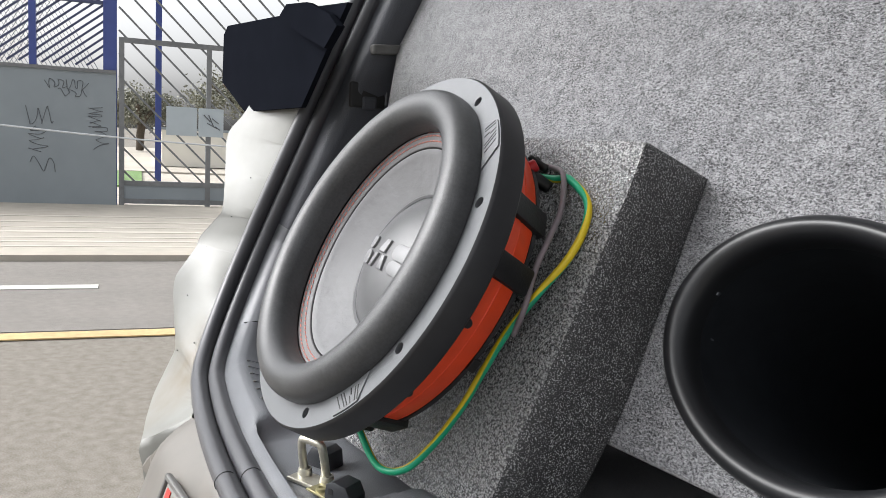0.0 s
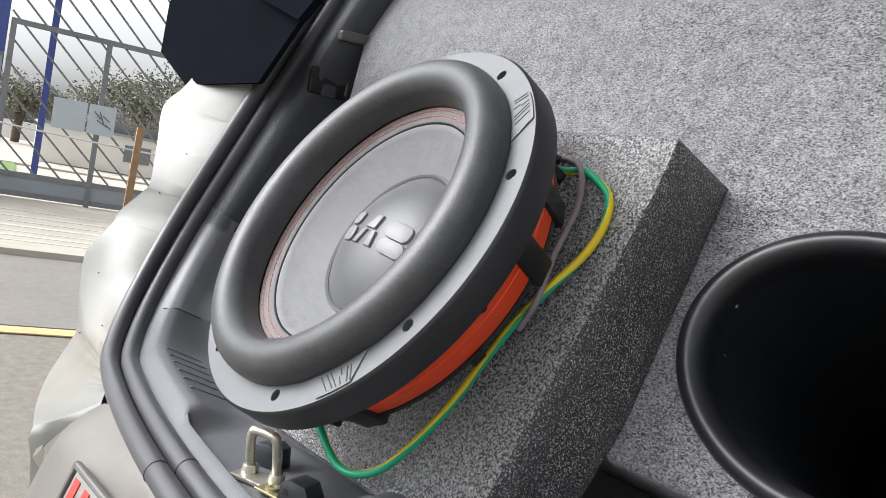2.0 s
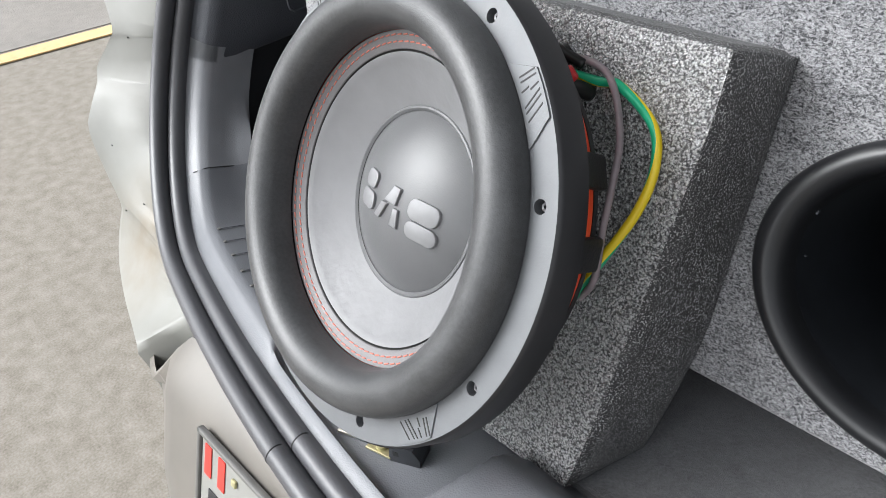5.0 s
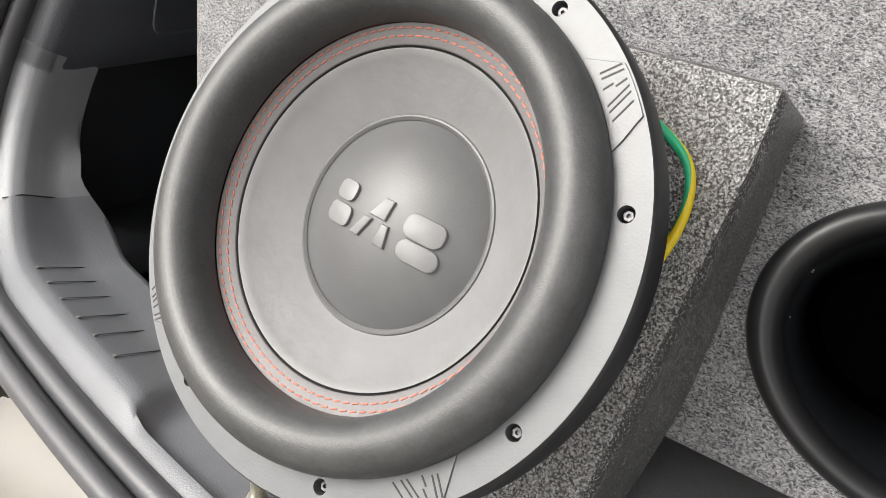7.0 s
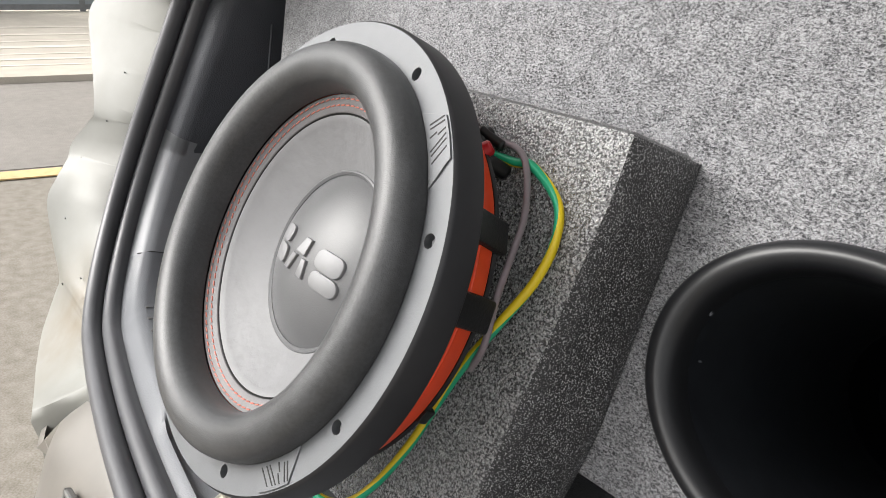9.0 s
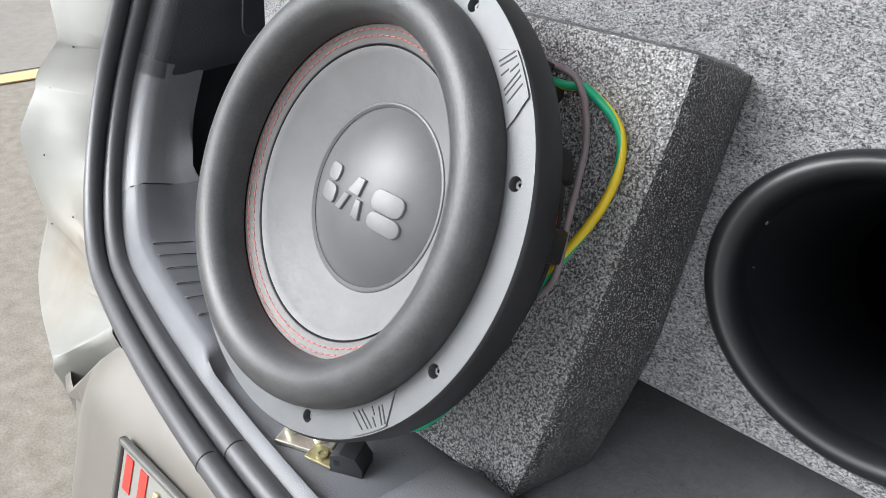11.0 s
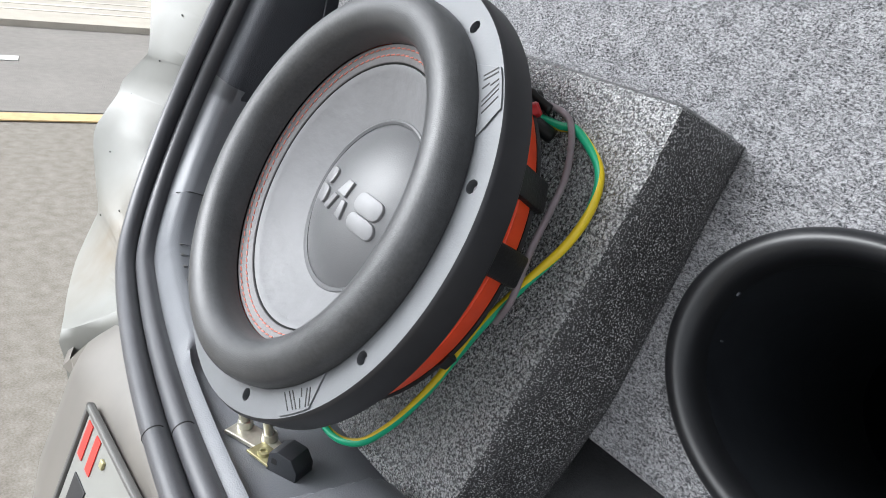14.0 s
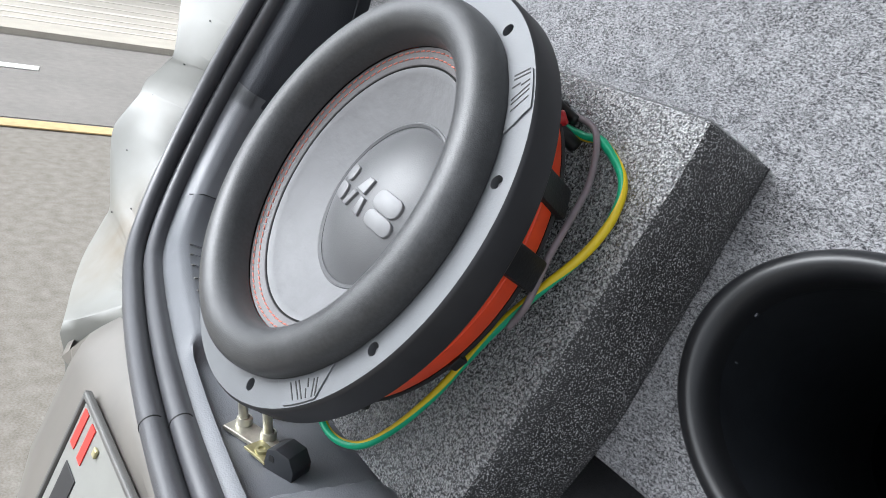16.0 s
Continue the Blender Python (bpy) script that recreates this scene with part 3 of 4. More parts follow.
# bumper skin below the sill, leaning outwards as it falls
rows = []
for i in range(61):
    x = 0.66 - 1.26 * i / 60
    cx = max(-0.33, x)
    y0 = -0.1136 + 0.2067 * cx * cx - 0.1291 * cx
    yb = -0.124 + 0.35 * max(0.0, -x - 0.10) ** 2 + 2.2 * max(0.0, -x - 0.28) ** 2 + 0.3 * max(0.0, x - 0.2) ** 2
    z0 = 0.7154 + 0.022 * x - 0.075 * step01(-x, 0.23, 0.32) + 0.03 * step01(-x, 0.36, 0.44)
    k = step01(-x, 0.22, 0.31)
    row = [Vector((x, y0 + 0.004 + (yb - y0) * k, z0 - 0.006)), Vector((x, y0 - 0.003 + (yb - y0) * (0.1 + 0.9 * k), z0 - 0.012))]
    for f, a in ((0.04, 0.012), (0.08, 0.002), (0.16, -0.012), (0.28, -0.033), (0.46, -0.050), (0.68, -0.055), (1.0, -0.02)):
        row.append(Vector((x, yb + a * (1 - 0.85 * step01(-x, 0.2, 0.42)), z0 - 0.012 + (0.25 - z0 + 0.012) * f)))
    rows.append(row)
bumper = grid("bumper", rows, M_bumper, car, "dusty grey-beige rear bumper skin")

# number plate in its dark frame, leaning with the bumper
pm_ = Matrix.Translation((-0.003, -0.1400, 0.617)) @ Matrix.Rotation(radians(-19.5), 4, 'X') @ Matrix.Rotation(radians(90), 4, 'X') @ Matrix.Rotation(0, 4, 'Z')
plate = empty("number_plate", "white number plate with red band in a dusty grey frame", "number plate", pm_)
part("plate_sheet", box_bm(0.285, 0.125, 0.003, pose(0, 0, 0.002), 0.001), M_plate, plate)
for sx, sy, cx, cy in ((0.298, 0.006, 0, 0.066), (0.298, 0.006, 0, -0.066), (0.006, 0.138, -0.146, 0), (0.006, 0.138, 0.146, 0)):
    part("frame_bar", box_bm(sx, sy, 0.007, pose(cx, cy, 0.003), 0.002), M_frame, plate, "dusty grey plastic frame")
part("red_band", box_bm(0.011, 0.032, 0.001, pose(-0.130, 0.043, 0.0042)), M_platered, plate)
part("red_band", box_bm(0.011, 0.032, 0.001, pose(-0.107, 0.043, 0.0042)), M_platered, plate)
for k in range(4):
    part("plate_bar", box_bm(0.030, 0.062, 0.0012, pose(-0.112 + 0.07 * k, -0.016, 0.0042), 0.0004), M_platedark, plate)
part("plate_screw", box_bm(0.007, 0.007, 0.003, pose(-0.085, 0.050, 0.005), 0.001), M_brass, plate)

# black back of the tail lamp above the post
lamp = empty("tail_lamp", "matt black tail lamp housing on the white post", "tail lamp")
poly = [(-0.655, 1.038), (-0.430, 1.043), (-0.300, 1.165), (-0.50, 1.176), (-0.515, 1.171), (-0.745, 1.178), (-0.765, 1.165), (-0.769, 1.088)]
part("housing", prism_bm(poly, 0.008, Matrix(((1, 0, 0, 0), (0, 0, 1, 0.12), (0, 1, 0, 0), (0, 0, 0, 1))), 0.002), M_lamp, lamp)
part("lamp_cap", prism_bm([(-0.478, 1.166), (-0.414, 1.138), (-0.330, 1.112), (-0.296, 1.136), (-0.320, 1.152), (-0.387, 1.173), (-0.455, 1.178)], 0.014, Matrix(((1, 0, 0, 0), (0, 0, 1, 0.105), (0, 1, 0, 0), (0, 0, 0, 1))), 0.006), M_lamp, lamp)

# latch loop in the sill pocket
latch = empty("latch_striker", "zinc-plated steel latch loop on a bolted plate", "latch")
part("base_plate", prism_bm([(-0.026, -0.010), (0.010, -0.010), (0.020, -0.005), (0.020, 0.006), (0.010, 0.010), (-0.026, 0.010)], 0.003, pose(-0.008, -0.034, 0.7125, 0, 0, 22), 0.001), M_pale, latch, "pale zinc-plated base plate")
la, lb = Vector((-0.026, -0.037, 0.714)), Vector((-0.003, -0.027, 0.714))
upv = Vector((0.002, -0.006, 0.036))
tube("loop", spline([la, la + upv * 0.6, la + upv * 0.92 + (lb - la) * 0.06, la + upv + (lb - la) * 0.22, la + upv + (lb - la) * 0.78, lb + upv * 0.92 - (lb - la) * 0.06, lb + upv * 0.6, lb], 6), 0.0037, M_pale, latch, "shiny bent steel loop", seg=14)
for c in (la, lb):
    lathe("collar", [(0.0040, 0.0060), (0.0056, 0.0056), (0.0062, 0.0036), (0.0064, 0.0)], M_pale, latch, seg=20).location = c + Vector((0, 0, 0.0015))
tabm = pose(0.012, -0.0375, 0.7145, 0, 0, 14)
part("tab", prism_bm([(-0.012, -0.008), (0.012, -0.008), (0.014, 0.0), (0.010, 0.008), (-0.012, 0.008)], 0.0018, tabm, 0.0006), M_brass, latch, "yellow zinc-plated tab")
lathe("rivet", [(0.0, 0.0012), (0.0024, 0.0012), (0.0028, 0.0026), (0.0048, 0.0024), (0.0052, 0)], M_brass, latch, seg=20).location = (0.012, -0.0385, 0.7162)


def latch_cover(name, m):
    c = empty(name, "black plastic latch cover block beside the loop", "latch cover", m @ Matrix.Scale(0.84, 4), group="latch covers")
    prof = [(-0.015, 0), (0.0170, 0), (0.0175, 0.010), (0.0110, 0.0210), (-0.004, 0.0228), (-0.0125, 0.0185)]
    body = prism_bm(prof, 0.024, Matrix(((1, 0, 0, 0), (0, 0, 1, -0.012), (0, 1, 0, 0), (0, 0, 0, 1))))
    bmesh.ops.bevel(body, geom=body.edges[:], offset=0.0009, segments=2, affect='EDGES', profile=0.5)
    smooth(part("cover_body", body, M_dark, c), 24)
    part("cover_slot", box_bm(0.0050, 0.0012, 0.0055, pose(-0.0065, -0.0118, 0.0125)), M_groove, c)
    return c


latch_cover("latch_cover", pose(0.031, -0.028, 0.712, 0, 0, 25))
latch_cover("latch_cover", pose(-0.046, -0.008, 0.710, 0, 0, 205))

# ---- speaker box ----
BV = Vector((0, 0.37542, 0.92686))


def onbox(x, v, o=0.0):
    return Vector((x, 0, 0)) + BV * v + BOXN * (BOXD + o)


PX, PV, PR, PE = 0.3055, 0.8800, 0.0922, 1.27
PTURN = Matrix.Rotation(radians(-9.5), 4, 'Z')     # the port lies a little askew in the face
sbox = empty("speaker_box", "large grey carpeted speaker box leaning in the boot", "speaker box")
bm = bmesh.new()
outl = [(-0.262, 0.774), (0.64, 0.774), (0.64, 1.56), (-0.61, 1.56)]
ov = [bm.verts.new(onbox(x, v)) for x, v in outl]
hole = []
for k in range(64):
    q = PTURN @ Vector((PE * (PR - 0.006) * math.cos(math.pi * k / 32), (PR - 0.006) * math.sin(math.pi * k / 32), 0))
    hole.append(bm.verts.new(onbox(PX + q.x, PV + q.y)))
es = [bm.edges.new((l[i], l[(i + 1) % len(l)])) for l in (ov, hole) for i in range(len(l))]
bmesh.ops.triangle_fill(bm, edges=es, use_beauty=True)
back = [bm.verts.new(v.co - BOXN * 0.38) for v in ov]
for i in range(4):
    bm.faces.new((ov[i], ov[(i + 1) % 4], back[(i + 1) % 4], back[i]))
bm.faces.new(back)
bmesh.ops.bevel(bm, geom=[e for e in bm.edges if e.verts[0] in ov and e.verts[1] in ov], offset=0.006, segments=3, affect='EDGES', profile=0.5)
smooth(part("carpeted_shell", bm, M_carpet, sbox), 50)
pframe = Matrix((( 1, 0, 0, 0), (0, BV.y, BOXN.y, 0), (0, BV.z, BOXN.z, 0), (0, 0, 0, 1)))
pframe.translation = onbox(PX, PV)
port = lathe("port_tube", spline([(PR - 0.005, -0.006), (PR - 0.0005, 0.000), (PR, 0.004), (PR - 0.0025, 0.0085), (PR - 0.0070, 0.0108), (PR - 0.0112, 0.0095), (PR - 0.0145, 0.0056), (PR - 0.0165, 0.0), (PR - 0.0180, -0.010)], 6), M_port, sbox, "satin black oval flared port tube", seg=128)
port.matrix_basis = pframe @ PTURN @ Matrix.Diagonal((PE, 1, 1, 1))
lathe("port_wall", spline([(PR - 0.0180, -0.010), (PR - 0.0188, -0.03), (PR - 0.0192, -0.06), (PR - 0.0195, -0.10)], 4) + [(PR - 0.0195, -0.30)], M_portin, port, "black inner wall", seg=96)
# end cap coloured near black: the shade deep in the tube is painted on
lathe("port_end", [(PR - 0.0195, -0.30), (PR - 0.03, -0.345), (0.0, -0.352)], M_port_shade, port, seg=64)
part("port_screw", box_bm(0.004, 0.0015, 0.004, pose(-PR + 0.0200, -0.020, -0.022), 0.0008), M_side, port)
part("port_screw", box_bm(0.0014, 0.0030, 0.003, pose(-PR + 0.0188, 0.012, -0.008), 0.0006), M_side, port)

# ---- foam block between driver and box ----
foam = empty("foam_block", "thick dark grey closed-cell foam block against the carpeted box", "foam block")
nx, nv, no = 40, 44, 8


def foam_point(i, j, k):
    """i across, j up, k through the thickness."""
    u, w, o = i / nx, j / nv, k / no
    v0 = 0.679 + (0.702 - 0.679) * (1 - o)
    v = v0 + (0.9945 - v0) * w
    xr = 0.1465 + (0.171 - 0.1465) * max(0, min(1, (v - 0.68) / 0.27)) ** 0.75
    xr = xr * o + (0.1800 - 0.0195 * max(0.0, min(1.0, (0.815 - v) / 0.125)) ** 1.4) * (1 - o)
    x = -0.125 + (xr + 0.125) * u
    p = onbox(x, v, 0.0695 * o + 0.0006)
    nz = noise.noise(p * 40) * 0.0005 + noise.noise(p * 14) * 0.0014
    edge_in = 0.0025 if (i in (0, nx)) + (j in (0, nv)) + (k in (0, no)) >= 2 else 0
    return p + BOXN * (nz * o - edge_in * (1 if k == no else 0)) + Vector((noise.noise(p * 9) * 0.0012 * (1 if i == nx else 0) - edge_in * (1 if i == nx else 0), 0, 0)) - BV * (edge_in if j == nv else 0)


def foam_sheet(name, rows, mat, label):
    return grid(name, rows, mat, foam, label)


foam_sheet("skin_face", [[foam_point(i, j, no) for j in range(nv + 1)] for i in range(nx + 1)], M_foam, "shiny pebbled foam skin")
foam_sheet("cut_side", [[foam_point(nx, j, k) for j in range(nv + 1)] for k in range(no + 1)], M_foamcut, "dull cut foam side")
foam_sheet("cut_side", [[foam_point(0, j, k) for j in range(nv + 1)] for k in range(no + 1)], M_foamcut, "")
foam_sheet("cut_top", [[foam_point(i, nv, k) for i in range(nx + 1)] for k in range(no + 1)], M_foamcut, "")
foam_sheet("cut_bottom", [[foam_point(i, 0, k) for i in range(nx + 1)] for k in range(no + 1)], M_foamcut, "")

# ---- subwoofer driver ----
sub = empty("subwoofer", "large black subwoofer driver with orange basket ring", "speaker", SUB)
RB = 0.148
bm = bmesh.new()


def ring_edges(bm, cx, cy, r, n, z=0.0):
    vs = [bm.verts.new((cx + r * math.cos(2 * math.pi * k / n), cy + r * math.sin(2 * math.pi * k / n), z)) for k in range(n)]
    return [bm.edges.new((vs[k], vs[(k + 1) % n])) for k in range(n)]


es = ring_edges(bm, 0, 0, 0.1600, 160) + ring_edges(bm, 0, 0, 0.1405, 160)
holes = []
for k in range(8):
    a = radians(67.5 - 45 * k)
    holes += ring_edges(bm, RB * math.cos(a), RB * math.sin(a), 0.0043, 20)
bmesh.ops.triangle_fill(bm, edges=es + holes, use_beauty=True)
ret = bmesh.ops.extrude_edge_only(bm, edges=holes)
bmesh.ops.translate(bm, vec=(0, 0, -0.011), verts=[v for v in ret["geom"] if isinstance(v, bmesh.types.BMVert)])
flange = smooth(part("flange", bm, M_flange, sub, "satin grey mounting flange"), 30)
lathe("gasket", [(0.1595, 0.0), (0.1605, -0.0006), (0.1620, -0.003), (0.1622, -0.022), (0.1610, -0.0235), (0.150, -0.0238), (0.140, -0.024), (0.1405, -0.003)], M_gasket, sub, "thick black rubber gasket rim", seg=160)
for k in range(8):
    a = radians(67.5 - 45 * k)
    s = lathe("screw", [(0.0, -0.0062), (0.0010, -0.0060), (0.0012, -0.0042), (0.0026, -0.0040), (0.0034, -0.0052), (0.0037, -0.0095)], M_screw, flange, seg=6, angle=20)
    s.location = (RB * math.cos(a), RB * math.sin(a), 0)


def polar(r, a, z=0.0):
    return (r * math.cos(radians(a)), r * math.sin(radians(a)))


def emblem(ac):
    """A thin raised plate on the flange with slanted bars cut in it."""
    arcp = [polar(0.1418, ac + 10.5 - 21 * i / 8) for i in range(9)] + [polar(0.1480, ac - 8.7), polar(0.1545, ac - 6.5)] + [polar(0.1588, ac - 5.6 + 10.4 * i / 6) for i in range(7)]
    e = part("emblem", prism_bm(arcp, 0.0012, None, 0.0003), M_flange, flange, "raised maker's plate")
    m = Matrix.Rotation(radians(ac), 4, 'Z') @ Matrix.Translation((0.1507, 0.001, 0.0012))
    # slanted bars standing as dark lines
    for y0, sl, x0, x1 in ((0.0125, 0.0, -0.0052, 0.0062), (0.0095, 0.0, -0.0052, 0.0062), (0.0050, 0.0022, -0.0062, -0.0005), (0.0030, 0.003, 0.0, 0.0062), (-0.0020, 0.006, -0.0066, 0.0062), (-0.0052, 0.006, -0.0066, 0.0060), (-0.0100, 0.006, -0.0066, 0.0056)):
        pl = [(x0, y0 + sl * (x0 / 0.0132) - 0.00045), (x1, y0 + sl * (x1 / 0.0132) - 0.00045), (x1, y0 + sl * (x1 / 0.0132) + 0.00045), (x0, y0 + sl * (x0 / 0.0132) + 0.00045)]
        part("emblem_bar", prism_bm(pl, 0.0003, m), M_groove, flange)


for k in range(4):
    emblem(45 + 90 * k)

H_ROLL = 0.0220
roll = [(0.1415, 0.0005), (0.1418, 0.004)] + [(0.1264 + 0.0152 * math.cos(radians(a)), 0.006 + (H_ROLL - 0.006) * math.sin(radians(a))) for a in range(8, 173, 6)] + [(0.1111, 0.003), (0.1112, -0.007)]
lathe("surround", roll, M_rubber, sub, "fat black rubber half-roll surround", seg=160)
BAND_O, BAND_I = (0.1114, -0.0084), (0.1000, -0.0130)


def band_z(r):
    return BAND_O[1] + (r - BAND_O[0]) * (BAND_O[1] - BAND_I[1]) / (BAND_O[0] - BAND_I[0])


lathe("stitched_band", [BAND_O, (0.1100, band_z(0.1100) + 0.0004), (0.1062, band_z(0.1062) + 0.0003), (0.1016, band_z(0.1016) + 0.0004), (0.1002, band_z(0.1002)), (0.0998, -0.0140)], M_band, sub, "grey band with red double stitching", seg=160)
lathe("groove", [(0.0999, -0.0136), (0.0992, -0.0150), (0.0984, -0.0142)], M_groove, sub, seg=160)
cone = lathe("cone", [(0.0985, -0.0138), (0.0975, -0.0140)] + [(0.0975 + (0.0640 - 0.0975) * t, -0.0140 - 0.0222 * (t ** 0.92)) for t in (i / 10 for i in range(1, 11))], M_cone, sub, "grey leather-grained cone", seg=160)
lathe("cap_bead", [(0.0662, -0.0352), (0.0654, -0.0341), (0.0642, -0.0339), (0.0634, -0.0345), (0.0624, -0.0352)], M_cap, sub, "glossy glue bead round the cap", seg=128)
CAP_R, CAP_Z, CAP_H = 0.0630, -0.0362, 0.0205


def cap_z(r):
    R = (CAP_R ** 2 + CAP_H ** 2) / (2 * CAP_H)
    return CAP_Z + math.sqrt(R * R - r * r) - (R - CAP_H)


cap = lathe("dust_cap", [(CAP_R * (1 - i / 20), cap_z(CAP_R * (1 - i / 20))) for i in range(20)] + [(0.0002, cap_z(0))], M_cap, sub, "satin dark grey domed dust cap", seg=128)


def badge(outline, parent):
    """A plain raised shape that follows the dome."""
    bm = prism_bm([(x + 0.0035, y - 0.0012) for x, y in outline], 0.0030, None, 0.0006)
    for v in bm.verts:
        v.co.z += cap_z(math.hypot(v.co.x, v.co.y)) - 0.0008
    return smooth(part("badge_shape", bm, M_silver, parent, "raised silver badge shape"), 30)


def rounded(x0, x1, y0, y1, r, lean=0.0):
    """A rounded block, leaning by that much from foot to head."""
    p = []
    for cx, cy, a0 in ((x1 - r, y1 - r, 0), (x0 + r, y1 - r, 90), (x0 + r, y0 + r, 180), (x1 - r, y0 + r, 270)):
        for k in range(5):
            a = radians(a0 + 22.5 * k)
            y = cy + r * math.sin(a)
            p.append((cx + r * math.cos(a) + lean * y, y))
    return p


for piece in (rounded(-0.0375, -0.0215, 0.0012, 0.0132, 0.0045), rounded(-0.0375, -0.0185, -0.0135, -0.0008, 0.0045),
              [(-0.0068, 0.0010), (0.0052, 0.0010), (0.0058, 0.0132), (-0.0010, 0.0132)], [(-0.0150, -0.0135), (-0.0085, -0.0135), (-0.0030, -0.0008), (-0.0088, -0.0008)], [(0.0035, -0.0135), (0.0108, -0.0135), (0.0090, -0.0008), (0.0042, -0.0008)],
              rounded(0.0165, 0.0405, -0.0010, 0.0135, 0.0058), rounded(0.0180, 0.0425, -0.0140, -0.0018, 0.0055)):
    badge(piece, cap)

# red double stitching, stitch by stitch
st_me = None
for row_r in (0.1086, 0.1043):
    for k in range(108):
        a = 360.0 * k / 108
        zz = band_z(row_r) + 0.0006
        m = Matrix.Rotation(radians(a), 4, 'Z') @ Matrix.Translation((row_r, 0, zz)) @ Matrix.Rotation(radians(-24), 4, 'Y') @ Matrix.Rotation(radians(6), 4, 'Z')
        if st_me is None:
            ob = part("stitch", box_bm(0.0010, 0.0043, 0.0009, None, 0.0003, 1), M_thread, sub)
            st_me = ob.data
        else:
            ob = under(new("stitch", st_me), sub)
        ob.matrix_basis = m

# basket: upper ring, orange ring, eight spokes, lower ring and motor
lathe("upper_ring", [(0.152, -0.0236), (0.150, -0.027), (0.143, -0.028), (0.134, -0.028)], M_basket, sub, seg=128)
lathe("orange_ring", [(0.1320, -0.0270), (0.1390, -0.0280), (0.1395, -0.032), (0.1392, -0.045), (0.1380, -0.0457), (0.1380, -0.0467), (0.1385, -0.0474), (0.1362, -0.0595), (0.1345, -0.0618), (0.125, -0.0622)], M_orange, sub, "bright orange spider ring", seg=128)
lathe("lower_ring", [(0.126, -0.0610), (0.1350, -0.0622), (0.1355, -0.0650), (0.1240, -0.0690), (0.110, -0.0780), (0.095, -0.0900), (0.0, -0.0920)], M_basket, sub, "black cast lower basket", seg=128)
spoke_me = None
for k in range(4):
    for off in (-10.3, 10.3):
        a = 21.7 + 90 * k + off
        m = Matrix.Rotation(radians(a), 4, 'Z') @ Matrix.Translation((0.1372, 0, -0.0465)) @ Matrix.Rotation(radians(9), 4, 'Y')
        if spoke_me is None:
            ob = part("spoke", box_bm(0.010, 0.0215, 0.050, None, 0.0025), M_basket, sub, "black cast basket spoke")
            smooth(ob, 40)
            spoke_me = ob.data
        else:
            ob = under(new("spoke", spoke_me), sub)
        ob.matrix_basis = m
for a in (-8, -36, 52):
    c = lathe("basket_bolt", [(0.0, 0.004), (0.0035, 0.0035), (0.0042, 0.0)], M_gasket, sub, seg=12)
    c.matrix_basis = Matrix.Rotation(radians(a), 4, 'Z') @ Matrix.Translation((0.1395, 0, -0.036)) @ Matrix.Rotation(radians(90), 4, 'Y')
# spring terminals
part("terminal_block", box_bm(0.014, 0.046, 0.020, Matrix.Rotation(radians(65), 4, 'Z') @ Matrix.Translation((0.122, 0, -0.066)), 0.003), M_basket, sub)


def binding_post(mat, label, a, z):
    """A ribbed screw post that holds one wire end, lying outwards from the basket."""
    prof = [(0.0, 0.022), (0.0040, 0.022), (0.0052, 0.0205), (0.0056, 0.012), (0.0048, 0.0112), (0.0048, 0.0098), (0.0060, 0.009), (0.0060, 0.001), (0.0045, 0.0)]
    tp_ = smooth(lathe("terminal_post", prof, mat, sub, label, seg=20), 30)
    tp_.matrix_basis = Matrix.Rotation(radians(a), 4, 'Z') @ Matrix.Translation((0.119, 0, z)) @ Matrix.Rotation(radians(112), 4, 'Y')
    return tp_


binding_post(M_red, "red binding post", 59.5, -0.058)
binding_post(M_tape, "black binding post", 69.5, -0.072)
part("cable_clip", box_bm(0.005, 0.011, 0.008, Matrix.Rotation(radians(-19), 4, 'Z') @ Matrix.Translation((0.1345, 0, -0.0655)), 0.0012), M_tape, sub, "small black cable clip")
tube("blue_lead", [Vector((0.112 * math.cos(radians(a)), 0.112 * math.sin(radians(a)), -0.088)) * 1.0 for a in range(-118, -58, 4)], 0.0035, M_blue, sub, "blue wire loop under the basket")

# ---- wires ----
YG = [(0.0727, 0.1205, 0.982), (0.0913, 0.1214, 0.9814), (0.107, 0.1219, 0.9824), (0.1352, 0.1162, 0.9678), (0.1457, 0.1058, 0.948), (0.1454, 0.0914, 0.9245), (0.1367, 0.0716, 0.8972), (0.1239, 0.0558, 0.867), (0.1116, 0.0453, 0.8355), (0.099, 0.0347, 0.8023), (0.0821, 0.0201, 0.768), (0.0607, 0.0091, 0.7437), (0.0296, 0.0027, 0.7371), (-0.0066, 0.0026, 0.758)]
GW = [(0.054, 0.1249, 0.9914), (0.0877, 0.1253, 0.9897), (0.1081, 0.1153, 0.9818), (0.123, 0.1014, 0.9596), (0.13, 0.0863, 0.94), (0.1364, 0.0693, 0.9179), (0.1388, 0.0587, 0.888), (0.1269, 0.0598, 0.8659)]


